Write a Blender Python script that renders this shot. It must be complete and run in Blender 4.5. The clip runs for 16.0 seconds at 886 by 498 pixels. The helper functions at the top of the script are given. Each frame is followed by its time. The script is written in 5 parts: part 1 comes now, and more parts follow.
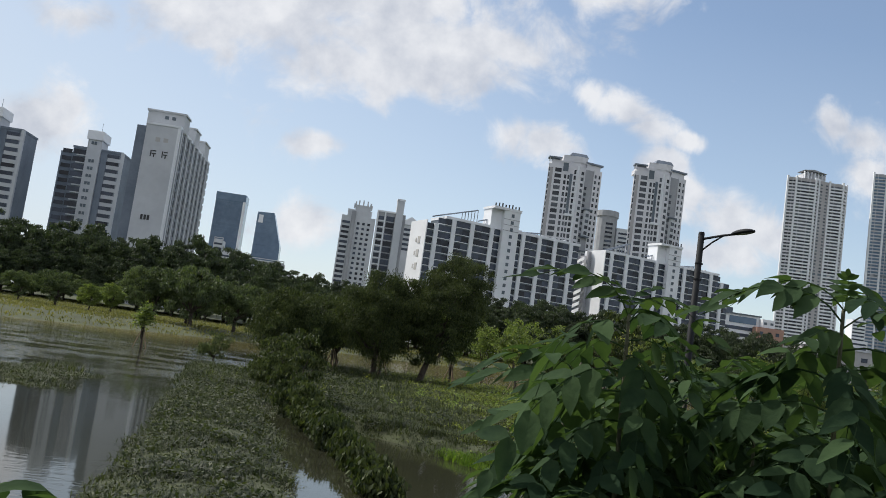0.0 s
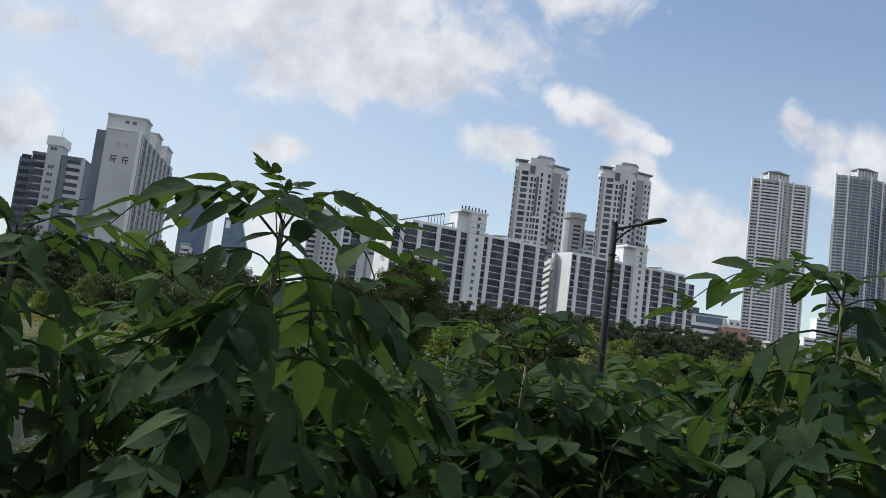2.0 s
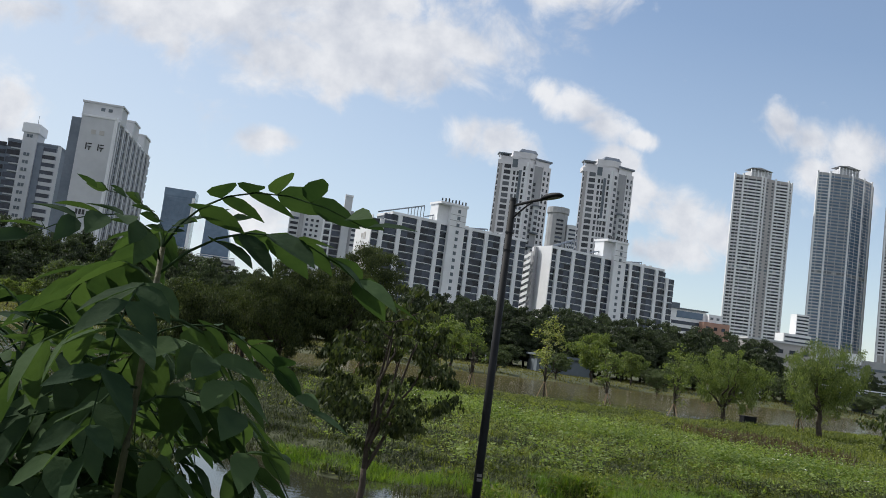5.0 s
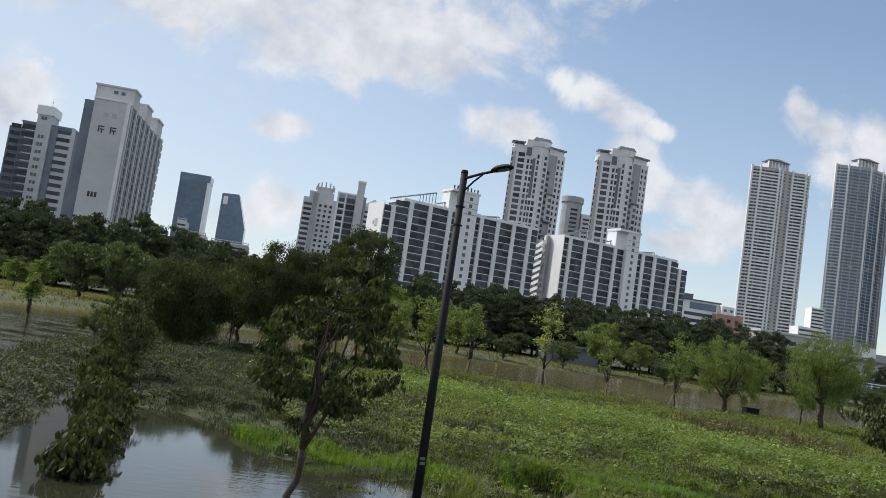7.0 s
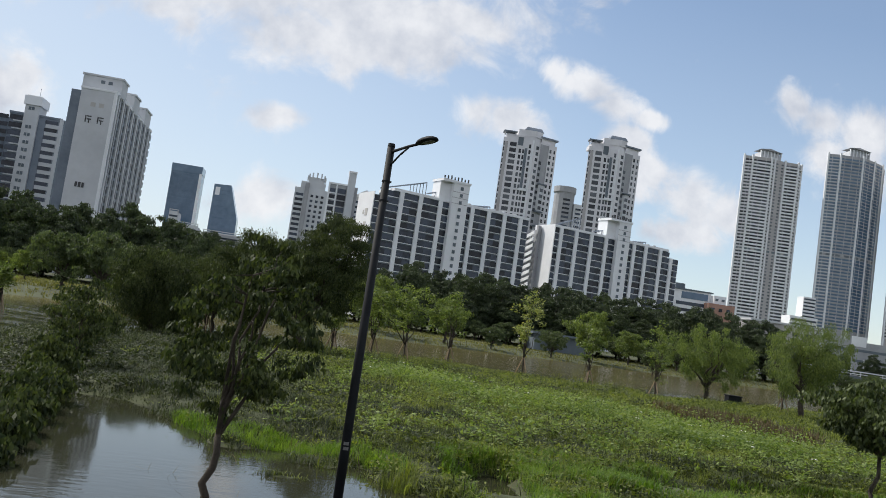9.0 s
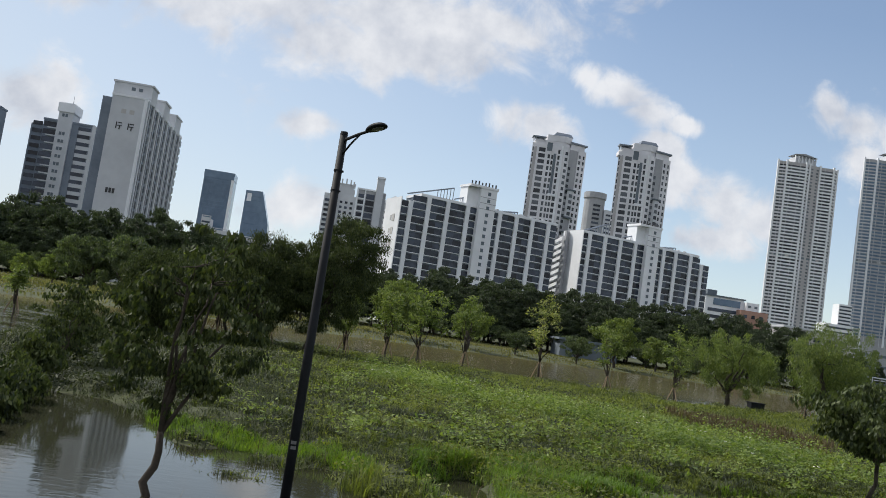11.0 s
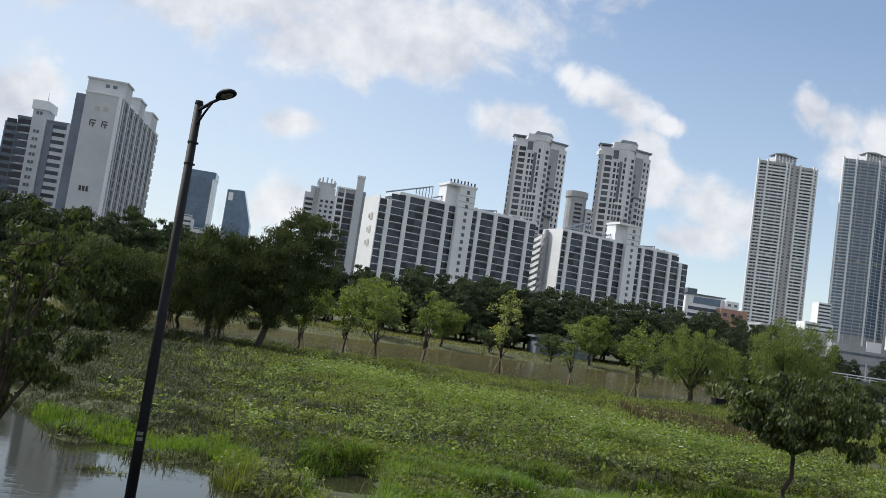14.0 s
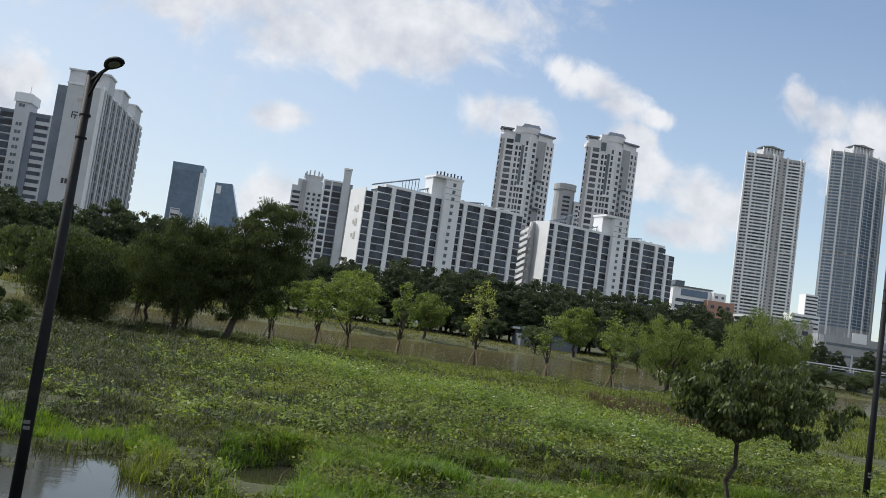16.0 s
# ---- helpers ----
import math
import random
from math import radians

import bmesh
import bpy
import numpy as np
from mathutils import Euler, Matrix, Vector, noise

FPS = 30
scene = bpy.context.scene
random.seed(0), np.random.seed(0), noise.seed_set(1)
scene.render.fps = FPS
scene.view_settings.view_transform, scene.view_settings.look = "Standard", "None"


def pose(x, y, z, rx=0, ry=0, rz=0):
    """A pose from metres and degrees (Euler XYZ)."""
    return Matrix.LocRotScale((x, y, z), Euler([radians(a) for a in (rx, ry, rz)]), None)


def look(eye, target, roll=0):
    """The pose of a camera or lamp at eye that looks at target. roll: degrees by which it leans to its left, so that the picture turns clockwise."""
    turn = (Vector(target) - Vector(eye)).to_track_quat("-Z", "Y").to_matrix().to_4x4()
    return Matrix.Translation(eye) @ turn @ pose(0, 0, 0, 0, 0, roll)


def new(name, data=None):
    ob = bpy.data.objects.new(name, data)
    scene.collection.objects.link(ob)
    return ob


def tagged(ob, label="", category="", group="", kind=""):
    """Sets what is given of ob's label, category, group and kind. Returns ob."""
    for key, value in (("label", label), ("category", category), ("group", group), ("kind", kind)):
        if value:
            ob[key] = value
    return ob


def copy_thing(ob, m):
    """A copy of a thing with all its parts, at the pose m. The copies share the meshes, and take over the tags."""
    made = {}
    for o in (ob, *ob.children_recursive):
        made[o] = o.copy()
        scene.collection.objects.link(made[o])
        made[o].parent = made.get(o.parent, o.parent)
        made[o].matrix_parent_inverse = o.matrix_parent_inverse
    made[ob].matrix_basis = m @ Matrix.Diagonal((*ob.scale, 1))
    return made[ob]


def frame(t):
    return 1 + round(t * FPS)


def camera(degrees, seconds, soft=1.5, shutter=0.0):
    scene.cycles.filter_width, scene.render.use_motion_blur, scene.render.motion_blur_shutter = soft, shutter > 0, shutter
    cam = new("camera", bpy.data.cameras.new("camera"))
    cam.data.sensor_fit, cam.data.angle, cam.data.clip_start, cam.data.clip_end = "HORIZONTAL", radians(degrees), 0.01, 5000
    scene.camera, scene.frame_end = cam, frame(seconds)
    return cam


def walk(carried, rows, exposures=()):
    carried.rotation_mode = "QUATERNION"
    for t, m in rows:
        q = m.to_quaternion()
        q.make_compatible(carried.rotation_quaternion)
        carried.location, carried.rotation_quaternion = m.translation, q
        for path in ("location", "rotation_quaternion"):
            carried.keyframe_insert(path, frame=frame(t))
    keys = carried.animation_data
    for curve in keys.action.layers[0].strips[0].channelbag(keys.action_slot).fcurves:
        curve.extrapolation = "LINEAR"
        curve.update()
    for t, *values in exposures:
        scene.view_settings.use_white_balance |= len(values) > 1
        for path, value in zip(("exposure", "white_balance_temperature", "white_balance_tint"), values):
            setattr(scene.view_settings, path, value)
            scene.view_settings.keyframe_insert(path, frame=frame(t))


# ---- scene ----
cam = camera(53.7, 16.0, soft=0.9)
PATH = [
    (0, (-10.243, -4.799, 3.113), (-10.037, -2.821, 3.33), 8.0),
    (0.5, (-9.942, -4.657, 3.111), (-9.718, -2.682, 3.333), 7.8),
    (1, (-9.594, -4.5, 3.123), (-9.351, -2.529, 3.355), 7.6),
    (1.5, (-9.222, -4.335, 3.141), (-8.969, -2.364, 3.37), 7.4),
    (2, (-8.838, -4.169, 3.157), (-8.567, -2.202, 3.392), 7.2),
    (2.5, (-8.478, -4.021, 3.175), (-8.209, -2.053, 3.41), 7.1),
    (3, (-8.141, -3.87, 3.194), (-7.853, -1.905, 3.438), 7.2),
    (3.5, (-7.811, -3.716, 3.211), (-7.512, -1.753, 3.452), 7.6),
    (4, (-7.475, -3.561, 3.214), (-7.167, -1.599, 3.446), 7.6),
    (6.5, (-5.873, -2.915, 3.232), (-5.586, -0.946, 3.438), 8.2),
    (7, (-5.529, -2.79, 3.216), (-5.251, -0.819, 3.409), 8.5),
    (7.5, (-5.203, -2.67, 3.224), (-4.906, -0.702, 3.42), 8.4),
    (8, (-4.889, -2.559, 3.219), (-4.579, -0.593, 3.414), 8.5),
    (8.5, (-4.58, -2.428, 3.231), (-4.266, -0.461, 3.409), 8.3),
    (9, (-4.28, -2.341, 3.211), (-3.985, -0.37, 3.385), 8.3),
    (9.5, (-3.973, -2.212, 3.219), (-3.722, -0.235, 3.39), 8.3),
    (10, (-3.645, -2.109, 3.216), (-3.409, -0.132, 3.402), 8.4),
    (12.5, (-1.93, -1.596, 3.225), (-1.738, 0.388, 3.386), 8.6),
    (13, (-1.641, -1.464, 3.233), (-1.459, 0.521, 3.397), 8.6),
    (13.5, (-1.285, -1.358, 3.231), (-1.074, 0.622, 3.422), 8.4),
    (14, (-0.95, -1.27, 3.232), (-0.691, 0.705, 3.414), 8.4),
    (14.5, (-0.632, -1.119, 3.246), (-0.34, 0.854, 3.386), 8.2),
    (15, (-0.301, -0.995, 3.242), (-0.029, 0.981, 3.378), 8.3),
    (15.5, (-0.003, -0.895, 3.24), (0.267, 1.081, 3.384), 8.1),
    (16, (0.347, -0.801, 3.246), (0.631, 1.172, 3.416), 8.2),
]
walk(cam, [(t, look(eye, target, roll)) for t, eye, target, roll in PATH], [(0.0, -0.12), (6.5, -0.11), (8.7, -0.06), (10.2, -0.13), (13.0, -0.06), (14.2, -0.03), (16.0, -0.07)])

# ---- world, sun, exposure ----
SUN_EL, SUN_AZ = 47.0, 58.0          # degrees up, degrees to the left of straight ahead (+y)
world = bpy.data.worlds.new("sky")
scene.world = world
world.use_nodes = True
wt = world.node_tree
wt.nodes.clear()


def wnode(kind, **inputs):
    nd = wt.nodes.new(kind)
    for key, val in inputs.items():
        nd.inputs[key].default_value = val
    return nd


def wmath(op, a, b=None, c=None, clamp=False):
    nd = wt.nodes.new("ShaderNodeMath")
    nd.operation, nd.use_clamp = op, clamp
    for slot, val in zip(nd.inputs, (a, b, c)):
        if val is None:
            continue
        if isinstance(val, (int, float)):
            slot.default_value = val
        else:
            wt.links.new(val, slot)
    return nd.outputs[0]


sky = wt.nodes.new("ShaderNodeTexSky")
sky.sky_type, sky.sun_disc = "NISHITA", False
sky.sun_elevation, sky.sun_rotation = radians(SUN_EL), radians(-SUN_AZ)
sky.altitude, sky.air_density, sky.dust_density, sky.ozone_density = 30, 1.0, 0.4, 0.8
tc = wt.nodes.new("ShaderNodeTexCoord")
sep = wt.nodes.new("ShaderNodeSeparateXYZ")
wt.links.new(tc.outputs["Generated"], sep.inputs[0])
ahead = wmath("MAXIMUM", wmath("ABSOLUTE", sep.outputs[1]), 0.08)
u, v = wmath("DIVIDE", sep.outputs[0], ahead), wmath("DIVIDE", sep.outputs[2], ahead)
uv = wt.nodes.new("ShaderNodeCombineXYZ")
wt.links.new(u, uv.inputs[0])
wt.links.new(v, uv.inputs[1])
wt.links.new(wmath("SIGN", sep.outputs[1]), uv.inputs[2])
big = wnode("ShaderNodeTexNoise", Scale=14.0, Detail=10.0, Roughness=0.6, Distortion=0.35)
wt.links.new(uv.outputs[0], big.inputs["Vector"])
soft_noise = wnode("ShaderNodeTexNoise", Scale=4.0, Detail=4.0, Roughness=0.5)
wt.links.new(uv.outputs[0], soft_noise.inputs["Vector"])
# cumulus: centre and half size, in tangents of the angle across and up
CLOUDS = [(-0.05, 0.40, 0.26, 0.12), (-0.16, 0.35, 0.15, 0.07), (0.09, 0.35, 0.15, 0.055), (-0.02, 0.305, 0.13, 0.05), (0.02, 0.345, 0.16, 0.06),
          (-0.06, 0.209, 0.036, 0.017), (0.165, 0.253, 0.036, 0.03), (0.215, 0.253, 0.05, 0.03), (0.252, 0.322, 0.03, 0.02), (0.290, 0.313, 0.045, 0.026), (0.340, 0.292, 0.042, 0.024), (0.38, 0.285, 0.03, 0.016),
          (0.352, 0.25, 0.036, 0.032), (0.372, 0.215, 0.04, 0.038), (0.565, 0.335, 0.036, 0.034), (0.61, 0.32, 0.055, 0.042), (0.66, 0.315, 0.05, 0.045), (0.615, 0.28, 0.042, 0.045), (0.66, 0.26, 0.06, 0.06),
          (0.445, 0.195, 0.055, 0.04), (0.495, 0.185, 0.05, 0.036), (0.43, 0.155, 0.06, 0.025), (-0.36, 0.19, 0.06, 0.05), (0.27, 0.455, 0.08, 0.04), (-0.34, 0.31, 0.05, 0.03), (-0.06, 0.11, 0.06, 0.035)]
field = None
for cu, cv, ru, rv in CLOUDS:
    du = wmath("DIVIDE", wmath("SUBTRACT", u, cu), ru)
    dv = wmath("DIVIDE", wmath("SUBTRACT", v, cv), rv)
    one = wmath("SUBTRACT", 1.0, wmath("SQRT", wmath("ADD", wmath("MULTIPLY", du, du), wmath("MULTIPLY", dv, dv))))
    one = wmath("MAXIMUM", one, -0.75)
    field = one if field is None else wmath("SMOOTH_MAX", field, one, 0.12)
# the same kind of broken cloud all round, away from the placed ones
rest = wmath("SUBTRACT", wmath("MULTIPLY", soft_noise.outputs["Fac"], 3.2), 1.25)
high = wmath("MAXIMUM", wmath("GREATER_THAN", v, 0.55), wmath("LESS_THAN", sep.outputs[1], 0.0))
field = wmath("MAXIMUM", field, wmath("ADD", rest, wmath("MULTIPLY", wmath("SUBTRACT", 1.0, high), -1.0)))
raw = wmath("ADD", field, wmath("MULTIPLY", wmath("SUBTRACT", big.outputs["Fac"], 0.5), 2.5))
dens = wt.nodes.new("ShaderNodeMapRange")
dens.interpolation_type = "SMOOTHSTEP"
dens.inputs["From Min"].default_value, dens.inputs["From Max"].default_value = -0.16, 0.62
wt.links.new(raw, dens.inputs["Value"])
shade = wt.nodes.new("ShaderNodeValToRGB")
shade.color_ramp.elements[0].position, shade.color_ramp.elements[0].color = 0.30, (0.60, 0.64, 0.73, 1)
shade.color_ramp.elements[1].position, shade.color_ramp.elements[1].color = 0.62, (0.96, 0.97, 1.0, 1)
inner = wnode("ShaderNodeTexNoise", Scale=13.0, Detail=6.0, Roughness=0.55)
shift = wt.nodes.new("ShaderNodeVectorMath")
shift.operation = "ADD"
shift.inputs[1].default_value = (0.03, -0.05, 3.0)
wt.links.new(uv.outputs[0], shift.inputs[0])
wt.links.new(shift.outputs[0], inner.inputs["Vector"])
wt.links.new(inner.outputs["Fac"], shade.inputs["Fac"])
sky_bg = wnode("ShaderNodeBackground", Strength=0.152)
wt.links.new(sky.outputs[0], sky_bg.inputs["Color"])
cloud_bg = wnode("ShaderNodeBackground", Strength=0.97)
wt.links.new(shade.outputs["Color"], cloud_bg.inputs["Color"])
# thin veil near the horizon and round the sun's side
veil = wt.nodes.new("ShaderNodeMapRange")
veil.inputs["From Min"].default_value, veil.inputs["From Max"].default_value = 0.45, 0.0
veil.inputs["To Min"].default_value, veil.inputs["To Max"].default_value = 0.09, 0.43
wt.links.new(v, veil.inputs["Value"])
sunward = wmath("MULTIPLY", wmath("MINIMUM", wmath("MAXIMUM", wmath("SUBTRACT", 0.32, u), 0.0), 0.9), 0.62)
haze_bg = wnode("ShaderNodeBackground", Strength=0.86)
haze_bg.inputs["Color"].default_value = (0.81, 0.895, 1.0, 1)
hazy = wt.nodes.new("ShaderNodeMixShader")
wt.links.new(wmath("ADD", veil.outputs[0], sunward, clamp=True), hazy.inputs[0])
wt.links.new(sky_bg.outputs[0], hazy.inputs[1])
wt.links.new(haze_bg.outputs[0], hazy.inputs[2])
cover = wmath("MULTIPLY", dens.outputs[0], 0.93)
blend = wt.nodes.new("ShaderNodeMixShader")
wt.links.new(cover, blend.inputs[0])
wt.links.new(hazy.outputs[0], blend.inputs[1])
wt.links.new(cloud_bg.outputs[0], blend.inputs[2])
wout = wt.nodes.new("ShaderNodeOutputWorld")
wt.links.new(blend.outputs[0], wout.inputs[0])

sun_data = bpy.data.lights.new("sun", "SUN")
sun_data.energy, sun_data.angle, sun_data.color = 4.5, radians(0.55), (1.0, 0.95, 0.87)
sun = new("sun", sun_data)
ce = math.cos(radians(SUN_EL))
sun_to = Vector((-math.sin(radians(SUN_AZ)) * ce, math.cos(radians(SUN_AZ)) * ce, math.sin(radians(SUN_EL))))
sun.matrix_world = look(sun_to * 300, (0, 0, 0))


# ---- materials ----
def material(name, dark, light, rough=0.8, scale=1.0, fine=8.0, bump=0.1, metal=0.0, island=0.0, thin=0.0, per_object=0.0,
             detail=5.0, spec=0.5):
    m = bpy.data.materials.new(name)
    m.use_nodes = True
    nt = m.node_tree
    bsdf = nt.nodes["Principled BSDF"]
    bsdf.inputs["Metallic"].default_value = metal
    bsdf.inputs["Specular IOR Level"].default_value = spec
    geo = nt.nodes.new("ShaderNodeNewGeometry")
    n1 = nt.nodes.new("ShaderNodeTexNoise")
    n1.inputs["Scale"].default_value, n1.inputs["Detail"].default_value = scale, detail
    n2 = nt.nodes.new("ShaderNodeTexNoise")
    n2.inputs["Scale"].default_value, n2.inputs["Detail"].default_value = scale * fine, 4.0
    for nd in (n1, n2):
        nt.links.new(geo.outputs["Position"], nd.inputs["Vector"])
    mixf = nt.nodes.new("ShaderNodeMath")
    mixf.operation = "MULTIPLY_ADD"
    nt.links.new(n2.outputs["Fac"], mixf.inputs[0])
    mixf.inputs[1].default_value = 0.5
    half = nt.nodes.new("ShaderNodeMath")
    half.operation = "MULTIPLY_ADD"
    nt.links.new(n1.outputs["Fac"], half.inputs[0])
    half.inputs[1].default_value, half.inputs[2].default_value = 1.1, -0.3
    nt.links.new(half.outputs[0], mixf.inputs[2])
    fac = mixf.outputs[0]
    for amount, out in ((island, geo.outputs["Random Per Island"]), (per_object, None)):
        if amount:
            if out is None:
                out = nt.nodes.new("ShaderNodeObjectInfo").outputs["Random"]
            add = nt.nodes.new("ShaderNodeMath")
            add.operation = "MULTIPLY_ADD"
            nt.links.new(out, add.inputs[0])
            add.inputs[1].default_value = amount
            sub = nt.nodes.new("ShaderNodeMath")
            sub.operation = "SUBTRACT"
            sub.inputs[1].default_value = amount / 2
            nt.links.new(fac, sub.inputs[0])
            nt.links.new(sub.outputs[0], add.inputs[2])
            fac = add.outputs[0]
    ramp = nt.nodes.new("ShaderNodeValToRGB")
    ramp.color_ramp.elements[0].position, ramp.color_ramp.elements[0].color = 0.2, (*dark, 1)
    ramp.color_ramp.elements[1].position, ramp.color_ramp.elements[1].color = 0.8, (*light, 1)
    nt.links.new(fac, ramp.inputs["Fac"])
    nt.links.new(ramp.outputs["Color"], bsdf.inputs["Base Color"])
    bsdf.inputs["Roughness"].default_value = rough
    if bump:
        b = nt.nodes.new("ShaderNodeBump")
        b.inputs["Strength"].default_value, b.inputs["Distance"].default_value = bump, 0.05
        nt.links.new(n2.outputs["Fac"], b.inputs["Height"])
        nt.links.new(b.outputs[0], bsdf.inputs["Normal"])
    if thin:
        tr = nt.nodes.new("ShaderNodeBsdfTranslucent")
        lighter = nt.nodes.new("ShaderNodeMix")
        lighter.data_type, lighter.blend_type = "RGBA", "MULTIPLY"
        lighter.inputs[0].default_value = 1.0
        nt.links.new(ramp.outputs["Color"], lighter.inputs[6])
        lighter.inputs[7].default_value = (1.9, 2.0, 0.85, 1)
        nt.links.new(lighter.outputs[2], tr.inputs["Color"])
        ms = nt.nodes.new("ShaderNodeMixShader")
        ms.inputs[0].default_value = thin
        nt.links.new(bsdf.outputs[0], ms.inputs[1])
        nt.links.new(tr.outputs[0], ms.inputs[2])
        nt.links.new(ms.outputs[0], nt.nodes["Material Output"].inputs["Surface"])
    return m


M = {
    "white": material("white_paint", (0.69, 0.71, 0.74), (0.80, 0.82, 0.85), 0.75, 0.12, 6, 0.03),
    "grey": material("grey_paint", (0.27, 0.28, 0.30), (0.38, 0.39, 0.41), 0.8, 0.12, 6, 0.03),
    "pale": material("pale_concrete", (0.46, 0.48, 0.51), (0.58, 0.60, 0.63), 0.8, 0.1, 6, 0.03),
    "cream": material("cream_paint", (0.58, 0.58, 0.61), (0.72, 0.72, 0.75), 0.8, 0.1, 6, 0.03),
    "tan": material("tan_cladding", (0.34, 0.33, 0.335), (0.45, 0.44, 0.445), 0.7, 0.08, 6, 0.03),
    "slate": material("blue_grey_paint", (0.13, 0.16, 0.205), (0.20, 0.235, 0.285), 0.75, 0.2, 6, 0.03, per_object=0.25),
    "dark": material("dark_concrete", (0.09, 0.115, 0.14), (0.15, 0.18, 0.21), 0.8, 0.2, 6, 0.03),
    "glass": material("window_glass", (0.007, 0.010, 0.017), (0.055, 0.072, 0.105), 0.2, 0.3, 5, 0.0, per_object=0.8, spec=0.35),
    "glass_tower": material("tower_window_glass", (0.015, 0.019, 0.027), (0.10, 0.112, 0.13), 0.2, 0.05, 5, 0.0, per_object=0.8, spec=0.4),
    # paler than the near glass: distance haze is put into the colour
    "glass_far": material("far_glass_with_haze", (0.06, 0.075, 0.09), (0.17, 0.19, 0.215), 0.2, 0.05, 5, 0.0, per_object=0.8),
    "blue": material("blue_curtain_glass", (0.07, 0.125, 0.20), (0.12, 0.19, 0.28), 0.12, 0.05, 4, 0.0, per_object=0.4),
    "brick": material("orange_brick", (0.30, 0.17, 0.13), (0.42, 0.26, 0.20), 0.85, 0.3, 8, 0.05),
    "steel": material("dark_painted_steel", (0.006, 0.007, 0.009), (0.014, 0.016, 0.019), 0.65, 3.0, 10, 0.03, spec=0.18),
    "bark": material("bark", (0.022, 0.017, 0.012), (0.07, 0.056, 0.042), 0.9, 5.0, 8, 0.5),
    "wood": material("stake_wood", (0.16, 0.11, 0.07), (0.34, 0.26, 0.17), 0.85, 4.0, 8, 0.3),
    "stem": material("green_stem", (0.03, 0.035, 0.015), (0.09, 0.09, 0.04), 0.7, 8.0, 8, 0.2),
    "soil": material("field_ground", (0.022, 0.028, 0.010), (0.07, 0.082, 0.03), 0.95, 0.25, 14, 0.6),
    "leaf_dark": material("dark_willow_leaf", (0.017, 0.028, 0.010), (0.064, 0.082, 0.027), 0.65, 0.6, 6, 0, island=0.8, thin=0.22, spec=0.25),
    "leaf_far": material("far_tree_leaf", (0.014, 0.025, 0.011), (0.045, 0.066, 0.026), 0.6, 0.12, 6, 0, island=0.8, thin=0.25),
    "leaf_light": material("light_willow_leaf", (0.058, 0.088, 0.023), (0.150, 0.188, 0.058), 0.55, 0.6, 6, 0, island=0.7, thin=0.42),
    "leaf_bank": material("grey_green_leaf", (0.030, 0.048, 0.020), (0.085, 0.112, 0.048), 0.6, 0.2, 6, 0, island=0.7, thin=0.3),
    "leaf_yellow": material("yellowing_leaf", (0.10, 0.135, 0.040), (0.26, 0.27, 0.10), 0.55, 0.6, 6, 0, island=0.9, thin=0.35),
    "leaf_near": material("glossy_tree_leaf", (0.026, 0.040, 0.015), (0.092, 0.116, 0.043), 0.6, 1.5, 6, 0, island=0.8, thin=0.22, spec=0.3),
    "leaf_shrub": material("compound_leaf", (0.019, 0.039, 0.021), (0.054, 0.090, 0.040), 0.8, 2.5, 12, 0.15, island=0.5, thin=0.28, per_object=0.5, spec=0.06),
    "grass": material("meadow_grass", (0.029, 0.045, 0.008), (0.178, 0.208, 0.045), 0.7, 0.45, 9, 0, island=0.6, thin=0.35),
    "bank": material("faded_bank_grass", (0.080, 0.086, 0.026), (0.20, 0.19, 0.066), 0.8, 0.12, 8, 0, island=0.5, thin=0.25),
    # dark drowned grass; also carries cloud and hollow shade as colour
    "grass_dark": material("dark_grass_with_shade", (0.013, 0.021, 0.008), (0.052, 0.066, 0.022), 0.65, 0.6, 8, 0, island=0.6, thin=0.3),
    "lime": material("lime_grass", (0.062, 0.122, 0.010), (0.155, 0.230, 0.034), 0.6, 0.5, 6, 0, island=0.5, thin=0.4),
    "weed": material("tall_weed", (0.070, 0.115, 0.022), (0.200, 0.258, 0.070), 0.65, 0.35, 8, 0, island=0.6, thin=0.35),
    "dry": material("dry_weed", (0.045, 0.036, 0.020), (0.115, 0.088, 0.048), 0.8, 0.5, 8, 0, island=0.6, thin=0.25),
    "bloom": material("white_bloom", (0.55, 0.56, 0.5), (0.8, 0.8, 0.74), 0.7, 3, 6, 0),
    "mark": material("dark_lettering", (0.03, 0.03, 0.035), (0.06, 0.06, 0.065), 0.6, 1, 6, 0),
    "faint": material("faded_lettering", (0.42, 0.41, 0.40), (0.50, 0.49, 0.48), 0.7, 1, 6, 0),
    "road": material("asphalt", (0.045, 0.045, 0.048), (0.085, 0.085, 0.09), 0.9, 0.6, 12, 0.2),
    "tan_dim": material("weathered_sticker", (0.10, 0.10, 0.10), (0.17, 0.165, 0.16), 0.8, 6, 6, 0),
    "lamp": material("lamp_lens", (0.10, 0.10, 0.11), (0.17, 0.17, 0.18), 0.3, 3, 6, 0),
}


